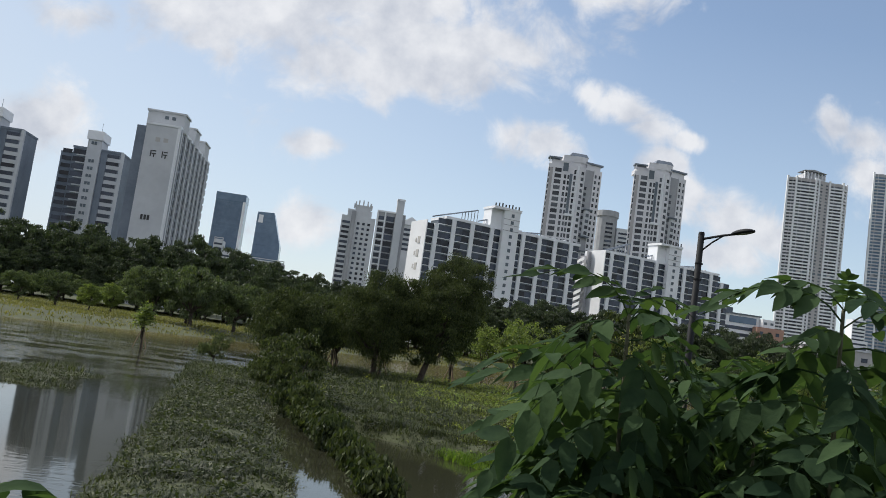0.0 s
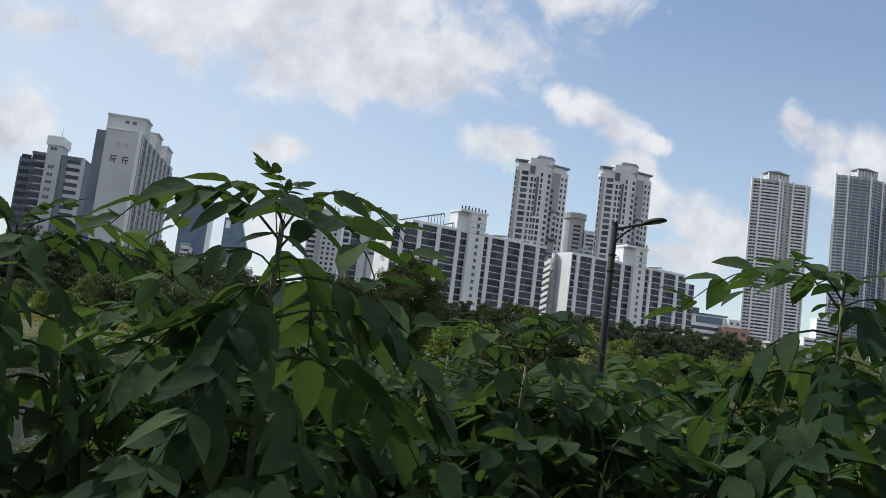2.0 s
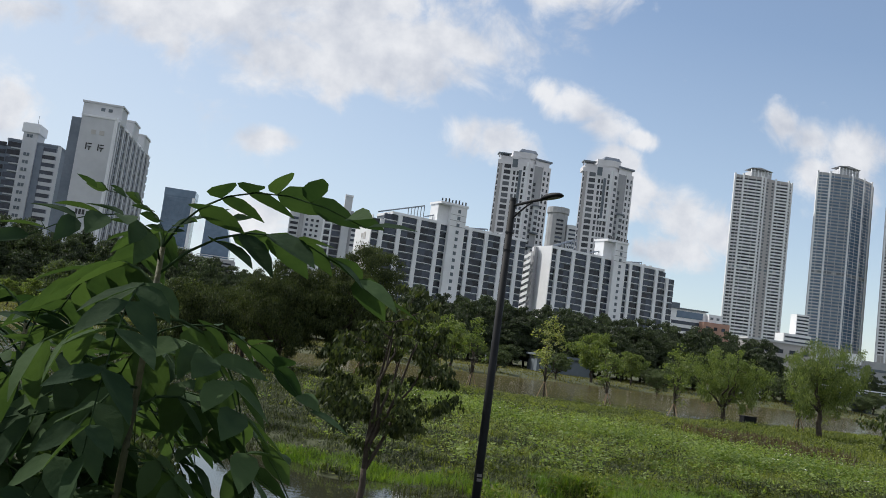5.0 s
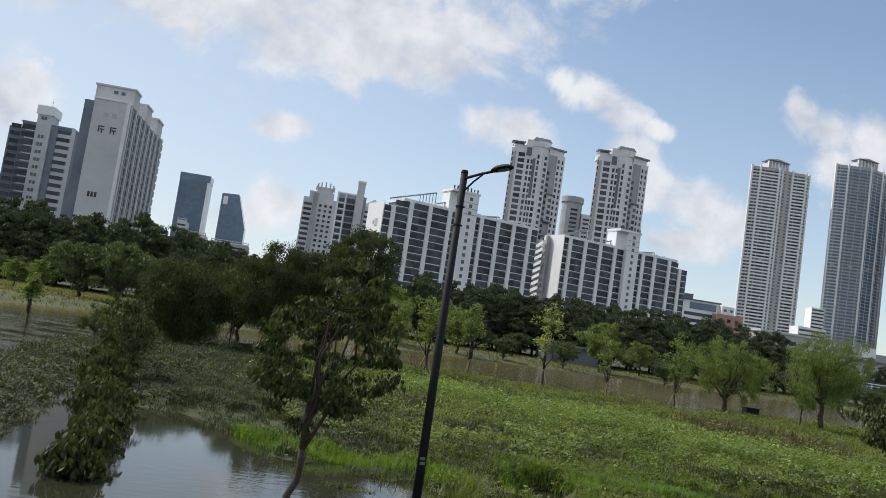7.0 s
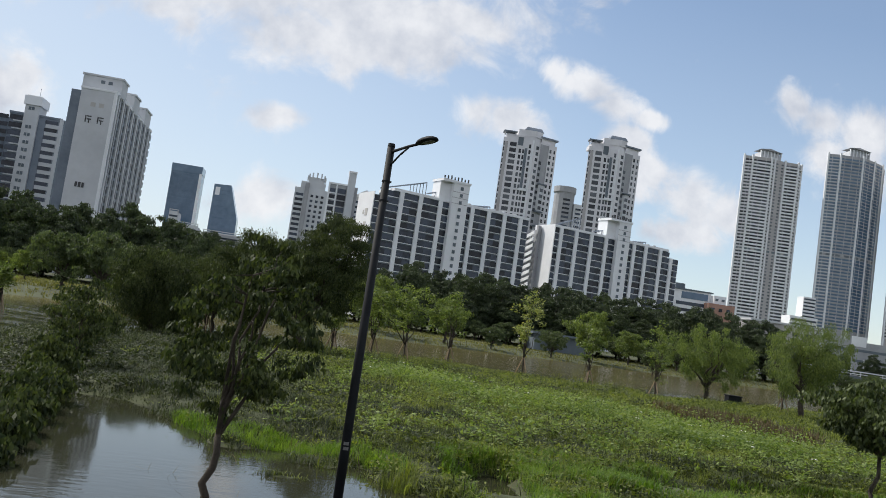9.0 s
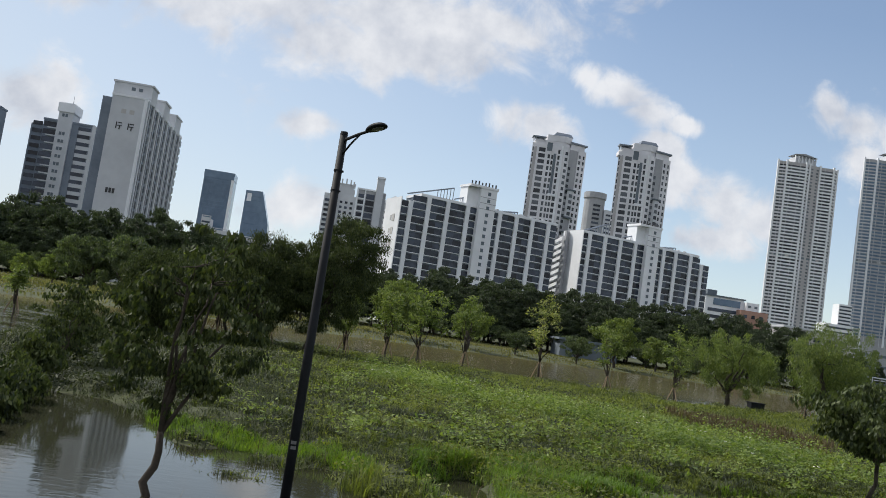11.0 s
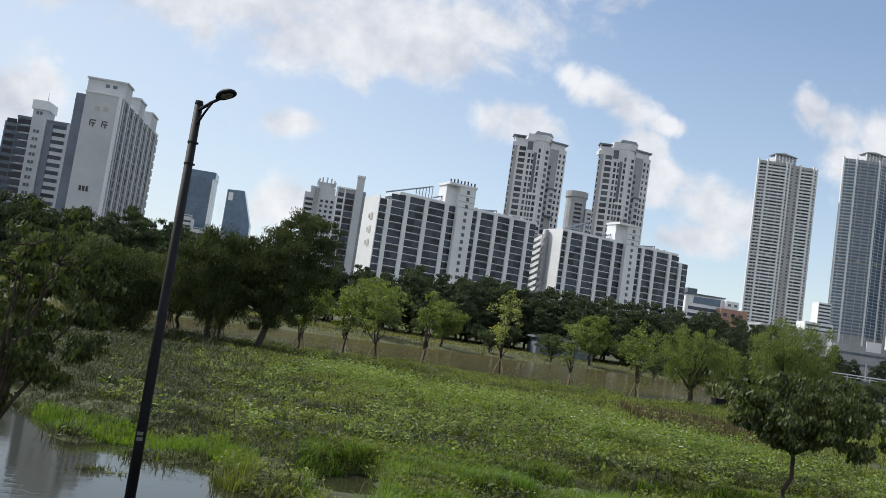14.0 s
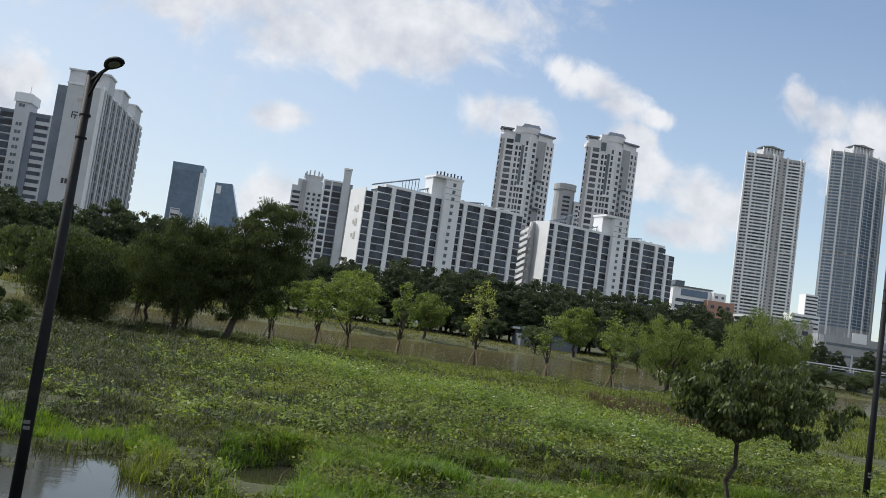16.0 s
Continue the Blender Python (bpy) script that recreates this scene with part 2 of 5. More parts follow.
def water_material():
    m = bpy.data.materials.new("muddy_water")
    m.use_nodes = True
    nt = m.node_tree
    bsdf = nt.nodes["Principled BSDF"]
    bsdf.inputs["Roughness"].default_value = 0.05
    bsdf.inputs["IOR"].default_value = 1.33
    geo = nt.nodes.new("ShaderNodeNewGeometry")
    n1 = nt.nodes.new("ShaderNodeTexNoise")
    n1.inputs["Scale"].default_value, n1.inputs["Detail"].default_value = 0.07, 4.0
    nt.links.new(geo.outputs["Position"], n1.inputs["Vector"])
    ramp = nt.nodes.new("ShaderNodeValToRGB")
    ramp.color_ramp.elements[0].position, ramp.color_ramp.elements[0].color = 0.35, (0.075, 0.064, 0.024, 1)
    ramp.color_ramp.elements[1].position, ramp.color_ramp.elements[1].color = 0.65, (0.120, 0.102, 0.042, 1)
    nt.links.new(n1.outputs["Fac"], ramp.inputs["Fac"])
    reach = nt.nodes.new("ShaderNodeSeparateXYZ")
    nt.links.new(geo.outputs["Position"], reach.inputs[0])
    silt = nt.nodes.new("ShaderNodeMapRange")
    silt.inputs["From Min"].default_value, silt.inputs["From Max"].default_value = 70.0, 86.0
    nt.links.new(reach.outputs[1], silt.inputs["Value"])
    tint = nt.nodes.new("ShaderNodeMix")
    tint.data_type = "RGBA"
    nt.links.new(silt.outputs[0], tint.inputs[0])
    tint.inputs[6].default_value = (0.028, 0.029, 0.018, 1)
    nt.links.new(ramp.outputs["Color"], tint.inputs[7])
    nt.links.new(tint.outputs[2], bsdf.inputs["Base Color"])
    rough = nt.nodes.new("ShaderNodeMapRange")          # small chop on the open river
    rough.inputs["From Min"].default_value, rough.inputs["From Max"].default_value = 66.0, 84.0
    rough.inputs["To Min"].default_value, rough.inputs["To Max"].default_value = 0.05, 0.13
    nt.links.new(reach.outputs[1], rough.inputs["Value"])
    nt.links.new(rough.outputs[0], bsdf.inputs["Roughness"])
    scale = nt.nodes.new("ShaderNodeMapping")
    scale.inputs["Scale"].default_value = (1.0, 2.2, 1.0)
    nt.links.new(geo.outputs["Position"], scale.inputs["Vector"])
    rip = nt.nodes.new("ShaderNodeTexNoise")
    rip.inputs["Scale"].default_value, rip.inputs["Detail"].default_value = 2.2, 4.0
    nt.links.new(scale.outputs[0], rip.inputs["Vector"])
    calm = nt.nodes.new("ShaderNodeTexNoise")
    calm.inputs["Scale"].default_value, calm.inputs["Detail"].default_value = 0.09, 2.0
    nt.links.new(geo.outputs["Position"], calm.inputs["Vector"])
    cr = nt.nodes.new("ShaderNodeMapRange")
    cr.inputs["From Min"].default_value, cr.inputs["From Max"].default_value = 0.42, 0.62
    cr.inputs["To Min"].default_value, cr.inputs["To Max"].default_value = 0.012, 0.10
    nt.links.new(calm.outputs["Fac"], cr.inputs["Value"])
    wind = nt.nodes.new("ShaderNodeValToRGB")          # open reach between the meadow and mid-river, where the wind gets at it
    for pos, val in ((0.30, 0.0), (0.40, 1.0), (0.66, 1.0), (0.80, 0.2)):
        e = wind.color_ramp.elements.new(pos)
        e.color = (val, val, val, 1)
    wind.color_ramp.elements[0].color = (0, 0, 0, 1)
    wind.color_ramp.elements[-1].color = (0.03, 0.03, 0.03, 1)
    along = nt.nodes.new("ShaderNodeMath")
    along.operation = "DIVIDE"
    along.inputs[1].default_value = 100.0
    nt.links.new(reach.outputs[1], along.inputs[0])
    nt.links.new(along.outputs[0], wind.inputs["Fac"])
    streak_map = nt.nodes.new("ShaderNodeMapping")
    streak_map.inputs["Scale"].default_value = (0.13, 0.22, 1.0)
    nt.links.new(geo.outputs["Position"], streak_map.inputs["Vector"])
    streak = nt.nodes.new("ShaderNodeTexNoise")
    streak.inputs["Scale"].default_value, streak.inputs["Detail"].default_value, streak.inputs["Roughness"].default_value = 1.6, 6.0, 0.65
    nt.links.new(streak_map.outputs[0], streak.inputs["Vector"])
    gust = nt.nodes.new("ShaderNodeMapRange")
    gust.inputs["From Min"].default_value, gust.inputs["From Max"].default_value = 0.46, 0.56
    gust.inputs["To Min"].default_value, gust.inputs["To Max"].default_value = 0.12, 1.0
    nt.links.new(streak.outputs["Fac"], gust.inputs["Value"])
    gusty = nt.nodes.new("ShaderNodeMath")
    gusty.operation = "MULTIPLY"
    nt.links.new(gust.outputs[0], gusty.inputs[0])
    nt.links.new(wind.outputs["Color"], gusty.inputs[1])
    total = nt.nodes.new("ShaderNodeMath")
    total.operation = "ADD"
    nt.links.new(cr.outputs[0], total.inputs[0])
    nt.links.new(gusty.outputs[0], total.inputs[1])
    b = nt.nodes.new("ShaderNodeBump")
    b.inputs["Distance"].default_value = 0.05
    nt.links.new(total.outputs[0], b.inputs["Strength"])
    nt.links.new(rip.outputs["Fac"], b.inputs["Height"])
    nt.links.new(b.outputs[0], bsdf.inputs["Normal"])
    return m


M["water"] = water_material()


# ---- mesh helpers ----
def mesh_of(bm, mat, smooth=False):
    me = bpy.data.meshes.new("mesh")
    bm.to_mesh(me)
    bm.free()
    me.materials.append(mat)
    if smooth:
        me.polygons.foreach_set("use_smooth", [True] * len(me.polygons))
    return me


def part(name, bm, mat=None, parent=None, label="", at=None, smooth=False):
    """One mesh object, under a thing or a part if one is given."""
    me = bm if isinstance(bm, bpy.types.Mesh) else mesh_of(bm, mat, smooth)
    ob = new(name, me)
    ob.parent = parent
    if at is not None:
        ob.matrix_basis = at
    if label:
        ob["label"] = label
    return ob


def thing(name, m, label, category, group="", kind=""):
    ob = new(name)
    ob.matrix_basis = m
    return tagged(ob, label, category, group, kind)


def box(bm, x0, x1, y0, y1, z0, z1):
    vs = [bm.verts.new((x, y, z)) for z in (z0, z1) for x, y in ((x0, y0), (x1, y0), (x1, y1), (x0, y1))]
    for f in ((3, 2, 1, 0), (4, 5, 6, 7), (0, 1, 5, 4), (1, 2, 6, 5), (2, 3, 7, 6), (3, 0, 4, 7)):
        bm.faces.new([vs[i] for i in f])


def boxes(*args):
    bm = bmesh.new()
    for a in args:
        box(bm, *a)
    return bm


def prism(bm, poly, z0, z1):
    """poly: corners anticlockwise from above."""
    lo = [bm.verts.new((x, y, z0)) for x, y in poly]
    hi = [bm.verts.new((x, y, z1)) for x, y in poly]
    n = len(poly)
    bm.faces.new(hi)
    bm.faces.new(lo[::-1])
    for i in range(n):
        j = (i + 1) % n
        bm.faces.new((lo[i], lo[j], hi[j], hi[i]))


def tube(bm, pts, radii, sides=8, caps=True):
    rings = []
    for i, p in enumerate(pts):
        p = Vector(p)
        d = (Vector(pts[min(i + 1, len(pts) - 1)]) - Vector(pts[max(i - 1, 0)])).normalized()
        a = d.cross(Vector((0.31, 0.95, 0.02))).normalized()
        b = d.cross(a)
        rings.append([bm.verts.new(p + radii[i] * (math.cos(k * math.tau / sides) * a + math.sin(k * math.tau / sides) * b))
                      for k in range(sides)])
    for r0, r1 in zip(rings, rings[1:]):
        for k in range(sides):
            bm.faces.new((r0[k], r0[(k + 1) % sides], r1[(k + 1) % sides], r1[k]))
    if caps:
        bm.faces.new(rings[0][::-1])
        bm.faces.new(rings[-1])


def raw_mesh(verts, faces, mat, smooth=False):
    """verts: n x 3 array; faces: m x k array of indices."""
    me = bpy.data.meshes.new("mesh")
    verts, faces = np.asarray(verts, np.float32), np.asarray(faces, np.int32)
    k = faces.shape[1]
    me.vertices.add(len(verts))
    me.vertices.foreach_set("co", verts.ravel())
    me.loops.add(faces.size)
    me.loops.foreach_set("vertex_index", faces.ravel())
    me.polygons.add(len(faces))
    me.polygons.foreach_set("loop_start", np.arange(0, faces.size, k, dtype=np.int32))
    me.update(calc_edges=True)
    me.validate()
    me.materials.append(mat)
    return me


UNIT = {}


def unit_box(mat_key):
    if mat_key not in UNIT:
        UNIT[mat_key] = mesh_of(boxes((-0.5, 0.5, -0.5, 0.5, -0.5, 0.5)), M[mat_key])
    return UNIT[mat_key]


def piece(name, mat_key, parent, x, y, z, sx, sy, sz, rz=0.0):
    """A box-shaped piece that shares its mesh; centre and size in the parent's frame."""
    ob = new(name, unit_box(mat_key))
    ob.parent = parent
    ob.matrix_basis = Matrix.LocRotScale((x, y, z), Euler((0, 0, rz)), (sx, sy, sz))
    return ob


def face_pieces(parent, name, mat_key, p, q, z0, floor, count, spans, h, depth=0.25, proud=0.03):
    """Rows of pieces on the upright face from p to q (its outside to the right of that way): spans are (start, end) along it."""
    p, q = Vector(p), Vector(q)
    d = (q - p).normalized()
    out = Vector((d.y, -d.x))
    rz = math.atan2(d.y, d.x)
    for f in range(count):
        for a, b in spans:
            c = p + d * ((a + b) / 2) + out * (proud - depth / 2)
            piece(name, mat_key, parent, c.x, c.y, z0 + f * floor + h / 2, b - a, depth, h, rz)


# ---- ground and water ----
def line(xs, ys):
    return lambda x: np.interp(x, xs, ys)


near_edge = line([-60, -14, -11, -8.5, -6.8, -5.6, -4, -2.6, -1.9, -1.2, 0.0, 2, 4, 8, 12, 16, 40],
                 [23, 23, 22.5, 22.6, 19.6, 17.4, 17.0, 16.6, 15.0, 13.4, 12.4, 12, 12, 12.6, 12, 12, 12])
PUDDLES = [(0.0, 15.7, 0.75, 1.1), (0.4, 16.9, 0.5, 0.5), (5.3, 17.6, 1.5, 0.45), (8.2, 18.0, 1.6, 0.75), (6.4, 16.6, 0.8, 0.4), (3.0, 15.2, 1.0, 0.35), (9.2, 17.0, 1.5, 0.8)]
river_near = line([-60, -14, -2, 2, 8, 14, 20, 24, 30, 45, 90], [64, 64, 67, 69.5, 69, 67, 64, 62, 66, 74, 82])
river_far = line([-300, -70, -42, -32, -23, -8, 22, 60, 120, 300], [70, 74, 84, 98, 110, 122, 140, 164, 172, 178])
PATH_DIR = Vector((10.59, 4.0, 0)).normalized()
P0X, P0Y = -10.243, -4.799


def wave(x, y, s, k=0.0):
    return (np.sin(x * s + 1.3 * k) * np.cos(y * s * 1.13 + 0.7 * k) + 0.6 * np.sin((x * 0.7 + y) * s * 1.9 + k)
            + 0.4 * np.cos((x - 0.6 * y) * s * 3.1 + 2 * k)) / 2.0


def height(x, y):
    """Ground height; the water stands at 0."""
    x, y = np.asarray(x, float), np.asarray(y, float)
    wob = wave(x, y, 0.55, 1) * 0.9 + wave(x, y, 1.7, 2) * 0.35
    # meadow between pond and river, right of the channel
    chan = line([10, 14, 24, 34, 64], [-8.9, -9.2, -11.2, -13.2, -15.0])(y)
    inside = np.minimum(np.minimum(y - near_edge(x) + wob, (river_near(x) - y) * 0.8 + wob), (x - chan) * 1.0 + wob * 0.5)
    meadow = np.clip(inside * 0.16, -0.45, 0.33) + 0.09 * wave(x, y, 0.9, 3) + 0.08 * wave(x, y, 2.3, 5)
    for px, py, rx, ry in PUDDLES:
        meadow = np.minimum(meadow, 0.6 * (np.hypot((x - px) / rx, (y - py) / ry) - 1.0) + 0.10 * wave(x, y, 4.3, 8))
    # half-drowned grass tongues in the pond
    mid = -12.55 - 0.12 * (y - 14)
    isl = np.minimum(0.26 - 0.26 * ((x - mid) / 1.65) ** 2, np.minimum((50 - y) * 0.03, (y - 5) * 0.08)) + 0.07 * wob
    isl2 = 0.13 - 0.22 * np.hypot((x + 22) / 3.6, (y - 28) / 8.0) + 0.08 * wob
    isl3 = 0.04 - 0.25 * np.hypot((x + 4.2) / 1.4, (y - 14.6) / 0.5) + 0.05 * wob
    low = np.maximum(np.maximum(np.maximum(meadow, isl), np.maximum(isl2, isl3)), -0.45)
    # far bank
    far = np.clip((y - river_far(x) + 2 * wave(x, y, 0.12, 4)) * 0.06, -0.45, 0.9) + np.clip((y - 180) * 0.02, 0, 2.0)
    z = np.maximum(low, far)
    # raised bank under the camera's way
    d = -(x - P0X) * PATH_DIR.y + (y - P0Y) * PATH_DIR.x
    bank = np.interp(d, [-1e4, 1.0, 2.5, 9.0, 11.0, 1e4], [1.62, 1.6, 1.25, -0.1, -0.5, -0.5])
    right = np.interp(x, [18, 40, 400], [-0.5, 0.25, 0.35])
    z = np.maximum(z, np.where(y < river_near(x), right, -1))
    return np.maximum(z, bank + 0.04 * wave(x, y, 1.5, 6) * (d < 8))


def ground_sheet():
    xs = np.unique(np.concatenate([np.linspace(-3200, -200, 16), np.linspace(-200, -32, 43), np.linspace(-32, 48, 321), np.linspace(48, 260, 54), np.linspace(260, 3200, 16)]))
    ys = np.unique(np.concatenate([np.linspace(-3200, -60, 14), np.linspace(-60, -8, 14), np.linspace(-8, 74, 329), np.linspace(74, 260, 94), np.linspace(260, 3600, 16)]))
    gx, gy = np.meshgrid(xs, ys)
    verts = np.stack([gx, gy, height(gx, gy)], -1).reshape(-1, 3)
    i = np.arange(len(xs) * len(ys)).reshape(len(ys), len(xs))
    faces = np.stack([i[:-1, :-1], i[:-1, 1:], i[1:, 1:], i[1:, :-1]], -1).reshape(-1, 4)
    ob = part("ground", raw_mesh(verts, faces, M["soil"]), None)
    ob.data.polygons.foreach_set("use_smooth", [True] * len(ob.data.polygons))
    return tagged(ob, "flooded riverside meadow with rough green grass", "ground", kind="structure")


ground_sheet()
wbm = bmesh.new()
wv = [wbm.verts.new(p) for p in ((-900, -60, 0), (900, -60, 0), (900, 330, 0), (-900, 330, 0))]
wbm.faces.new(wv)
tagged(part("water", wbm, M["water"]), "muddy brown flood water reflecting sky and trees", "water", kind="structure")


def grass(name, mat, xy, h, width, blades, label, lean=0.5, seed=1, spread=0.10, sink=0.03):
    """Tufts of bent blades at the given spots, joined."""
    rng = np.random.default_rng(seed)
    n = len(xy)
    base = np.repeat(np.column_stack([xy, height(xy[:, 0], xy[:, 1]) - sink]), blades, 0)
    hh = np.repeat(h, blades) * rng.uniform(0.55, 1.15, n * blades)
    ww = np.repeat(width, blades) * rng.uniform(0.7, 1.3, n * blades)
    base[:, :2] += rng.normal(0, 1, (n * blades, 2)) * np.repeat(spread + 0 * h, blades)[:, None]
    ang = rng.uniform(0, math.tau, n * blades)
    tilt = rng.uniform(0.05, lean, n * blades)
    side = np.column_stack([np.cos(ang), np.sin(ang), 0 * ang]) * ww[:, None] / 2
    to = np.column_stack([-np.sin(ang), np.cos(ang), 0 * ang])
    mid = base + to * (hh * tilt * 0.35)[:, None] + np.column_stack([0 * hh, 0 * hh, hh * 0.6])
    tip = base + to * (hh * tilt)[:, None] + np.column_stack([0 * hh, 0 * hh, hh * (1 - 0.25 * tilt)])
    verts = np.stack([base - side, base + side, mid + side * 0.8, mid - side * 0.8, tip + side * 0.12, tip - side * 0.12], 1).reshape(-1, 3)
    k = np.arange(n * blades)[:, None] * 6
    faces = np.concatenate([k + [0, 1, 2, 3], k + [3, 2, 4, 5]], 0)
    return tagged(part(name, raw_mesh(verts, faces, mat)), label, "grass", kind="stuff")


def spots(n, x0, x1, y0, y1, keep, seed):
    rng = np.random.default_rng(seed)
    x, y = rng.uniform(x0, x1, n), rng.uniform(y0, y1, n)
    k = keep(x, y, rng)
    return np.column_stack([x[k], y[k]])


def dry_land(x, y, rng):
    return height(x, y) > rng.uniform(-0.06, 0.05, len(x))


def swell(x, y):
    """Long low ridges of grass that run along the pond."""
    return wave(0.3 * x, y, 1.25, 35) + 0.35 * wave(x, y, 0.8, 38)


def off_puddles(x, y):
    """True away from the open puddles and the low ground just before them."""
    keep = np.ones(len(x), bool)
    for px, py, rx, ry in PUDDLES[:4]:
        keep &= np.hypot((x - px) / (rx * 1.05), (y - py + 0.7) / (ry * 1.05 + 0.7)) > 1.0
    return keep


rng0 = np.random.default_rng(3)
# short meadow grass near, mid and far
s = spots(46000, -28, -8.6, 6, 48, lambda x, y, r: dry_land(x, y, r), 10)
grass("drowned_grass", M["grass_dark"], s, np.clip(0.15 + 0.13 * wave(s[:, 0], s[:, 1], 1.3, 7), 0.05, 0.32), np.full(len(s), 0.03), 6, "dark grass half drowned beside the channel", 2.6, 4, 0.1)
def cloud_shade(x, y, r):
    """Chance of dark grass, falling to the right: cloud shade put into colour."""
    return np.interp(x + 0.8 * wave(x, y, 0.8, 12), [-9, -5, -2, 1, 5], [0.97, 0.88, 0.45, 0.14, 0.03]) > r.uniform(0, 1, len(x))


# left meadow: a cloud's shade put into the grass colour
s = spots(30000, -9, 6, 11, 34, lambda x, y, r: dry_land(x, y, r) & cloud_shade(x, y, r) & off_puddles(x, y), 47)
grass("mud_grass", M["grass_dark"], s, np.clip(0.2 + 0.24 * wave(s[:, 0], s[:, 1], 1.3, 7), 0.08, 0.5), np.full(len(s), 0.02), 6, "dark grass with cloud shade put into its colour", 1.7, 48, 0.09)
s = spots(52000, -9, 20, 11, 34, lambda x, y, r: dry_land(x, y, r) & ~cloud_shade(x, y, r) & off_puddles(x, y), 11)
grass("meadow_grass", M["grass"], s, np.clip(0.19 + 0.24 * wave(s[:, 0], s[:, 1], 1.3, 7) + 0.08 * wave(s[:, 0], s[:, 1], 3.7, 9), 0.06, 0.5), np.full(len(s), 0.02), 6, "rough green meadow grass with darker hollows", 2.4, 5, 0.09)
s = spots(20000, -22, 8, 32, 66, lambda x, y, r: dry_land(x, y, r) & (y < river_near(x) + 2) & cloud_shade(x + 2, y, r), 49)
grass("mud_grass", M["grass_dark"], s, np.clip(0.28 + 0.3 * wave(s[:, 0], s[:, 1], 0.7, 8), 0.08, 0.6), np.full(len(s), 0.035), 5, "dark grass towards the willows, cloud shade put into its colour", 1.4, 50, 0.18)
s = spots(52000, -22, 60, 32, 76, lambda x, y, r: dry_land(x, y, r) & (y < river_near(x) + 2) & ~cloud_shade(x + 2, y, r), 12)
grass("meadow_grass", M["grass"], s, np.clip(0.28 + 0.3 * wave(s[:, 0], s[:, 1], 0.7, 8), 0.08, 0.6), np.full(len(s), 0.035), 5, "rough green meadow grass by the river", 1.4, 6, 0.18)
s = spots(34000, -110, 130, 76, 210, lambda x, y, r: dry_land(x, y, r) & (y > river_far(x) - 3), 13)
grass("bank_grass", M["bank"], s, np.full(len(s), 0.35), np.full(len(s), 0.12), 3, "faded flood-stained grass on the far bank", 0.8, 7, 0.3)
# bright strip along the pond
s = spots(5200, -7.0, -1.2, 15.5, 21.5, lambda x, y, r: (y > near_edge(x) + 0.1) & (y < near_edge(x) + 1.35 + 0.35 * np.sin(x * 2.1)) & (wave(x, y, 1.4, 6) > -0.55), 14)
grass("lime_grass", M["lime"], s, np.full(len(s), 0.27), np.full(len(s), 0.015), 7, "bright lime-green sedge along the pond edge", 0.7, 8, 0.05)
s = spots(11000, -0.8, 12.0, 12.8, 19.0, lambda x, y, r: (height(x, y) > -0.12) & off_puddles(x, y) & (wave(x, y, 0.9, 9) > -0.3), 15)
grass("lime_grass", M["lime"], s, np.full(len(s), 0.30), np.full(len(s), 0.018), 6, "bright green grass standing in shallow water", 1.5, 9, 0.08)
# tall weeds in the middle of the meadow
s = spots(22000, -4, 16, 20, 50, lambda x, y, r: np.hypot(x - np.clip(x, 0.5, 11.5), (y - (41.5 - 1.45 * np.clip(x, 0.5, 11.5))) * 0.62) < 1.7 + 2.2 * wave(x, y, 0.6, 3), 16)
WEED_BED = s[::5]
s = spots(3000, 13, 24, 28, 50, lambda x, y, r: np.hypot((x - 17.4 - 0.1 * (y - 38)) / 2.6, (y - 38.5) / 6.5) < 1 + 0.35 * wave(x, y, 0.9, 2), 17)
grass("dry_weeds", M["dry"], s, np.full(len(s), 0.62), np.full(len(s), 0.05), 5, "patch of brown withered weeds", 0.7, 11, 0.15)
# flattened bands; the shade between ridges is put into their dark colour
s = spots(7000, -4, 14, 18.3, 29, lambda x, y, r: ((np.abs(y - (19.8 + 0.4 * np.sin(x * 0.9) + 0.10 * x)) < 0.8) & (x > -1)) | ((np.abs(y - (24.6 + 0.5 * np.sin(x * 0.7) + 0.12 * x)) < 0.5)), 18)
grass("flattened_grass", M["grass_dark"], s, np.full(len(s), 0.42), np.full(len(s), 0.02), 6, "long grass laid flat by the flood, shade bands in its colour", 1.6, 12, 0.1)
# reeds and drowned stalks in the pond
s = spots(420, -4.0, -1.6, 13.4, 15.2, lambda x, y, r: np.hypot((x + 1.75) / 0.5, (y - 14.6) / 0.4) < 1, 19)
grass("reed_clump", M["grass"], s, np.full(len(s), 0.55), np.full(len(s), 0.02), 6, "clump of dark reeds in the pond", 0.7, 13, 0.06, 0.0)
s = spots(350, -8, 9, 12, 18, lambda x, y, r: (height(x, y) < -0.05) & (wave(x, y, 1.1, 21) > 0.35), 20)
grass("drowned_stalks", M["dry"], s, np.full(len(s), 0.62), np.full(len(s), 0.012), 2, "thin stalks sticking out of the water", 1.2, 14, 0.08, 0.0)


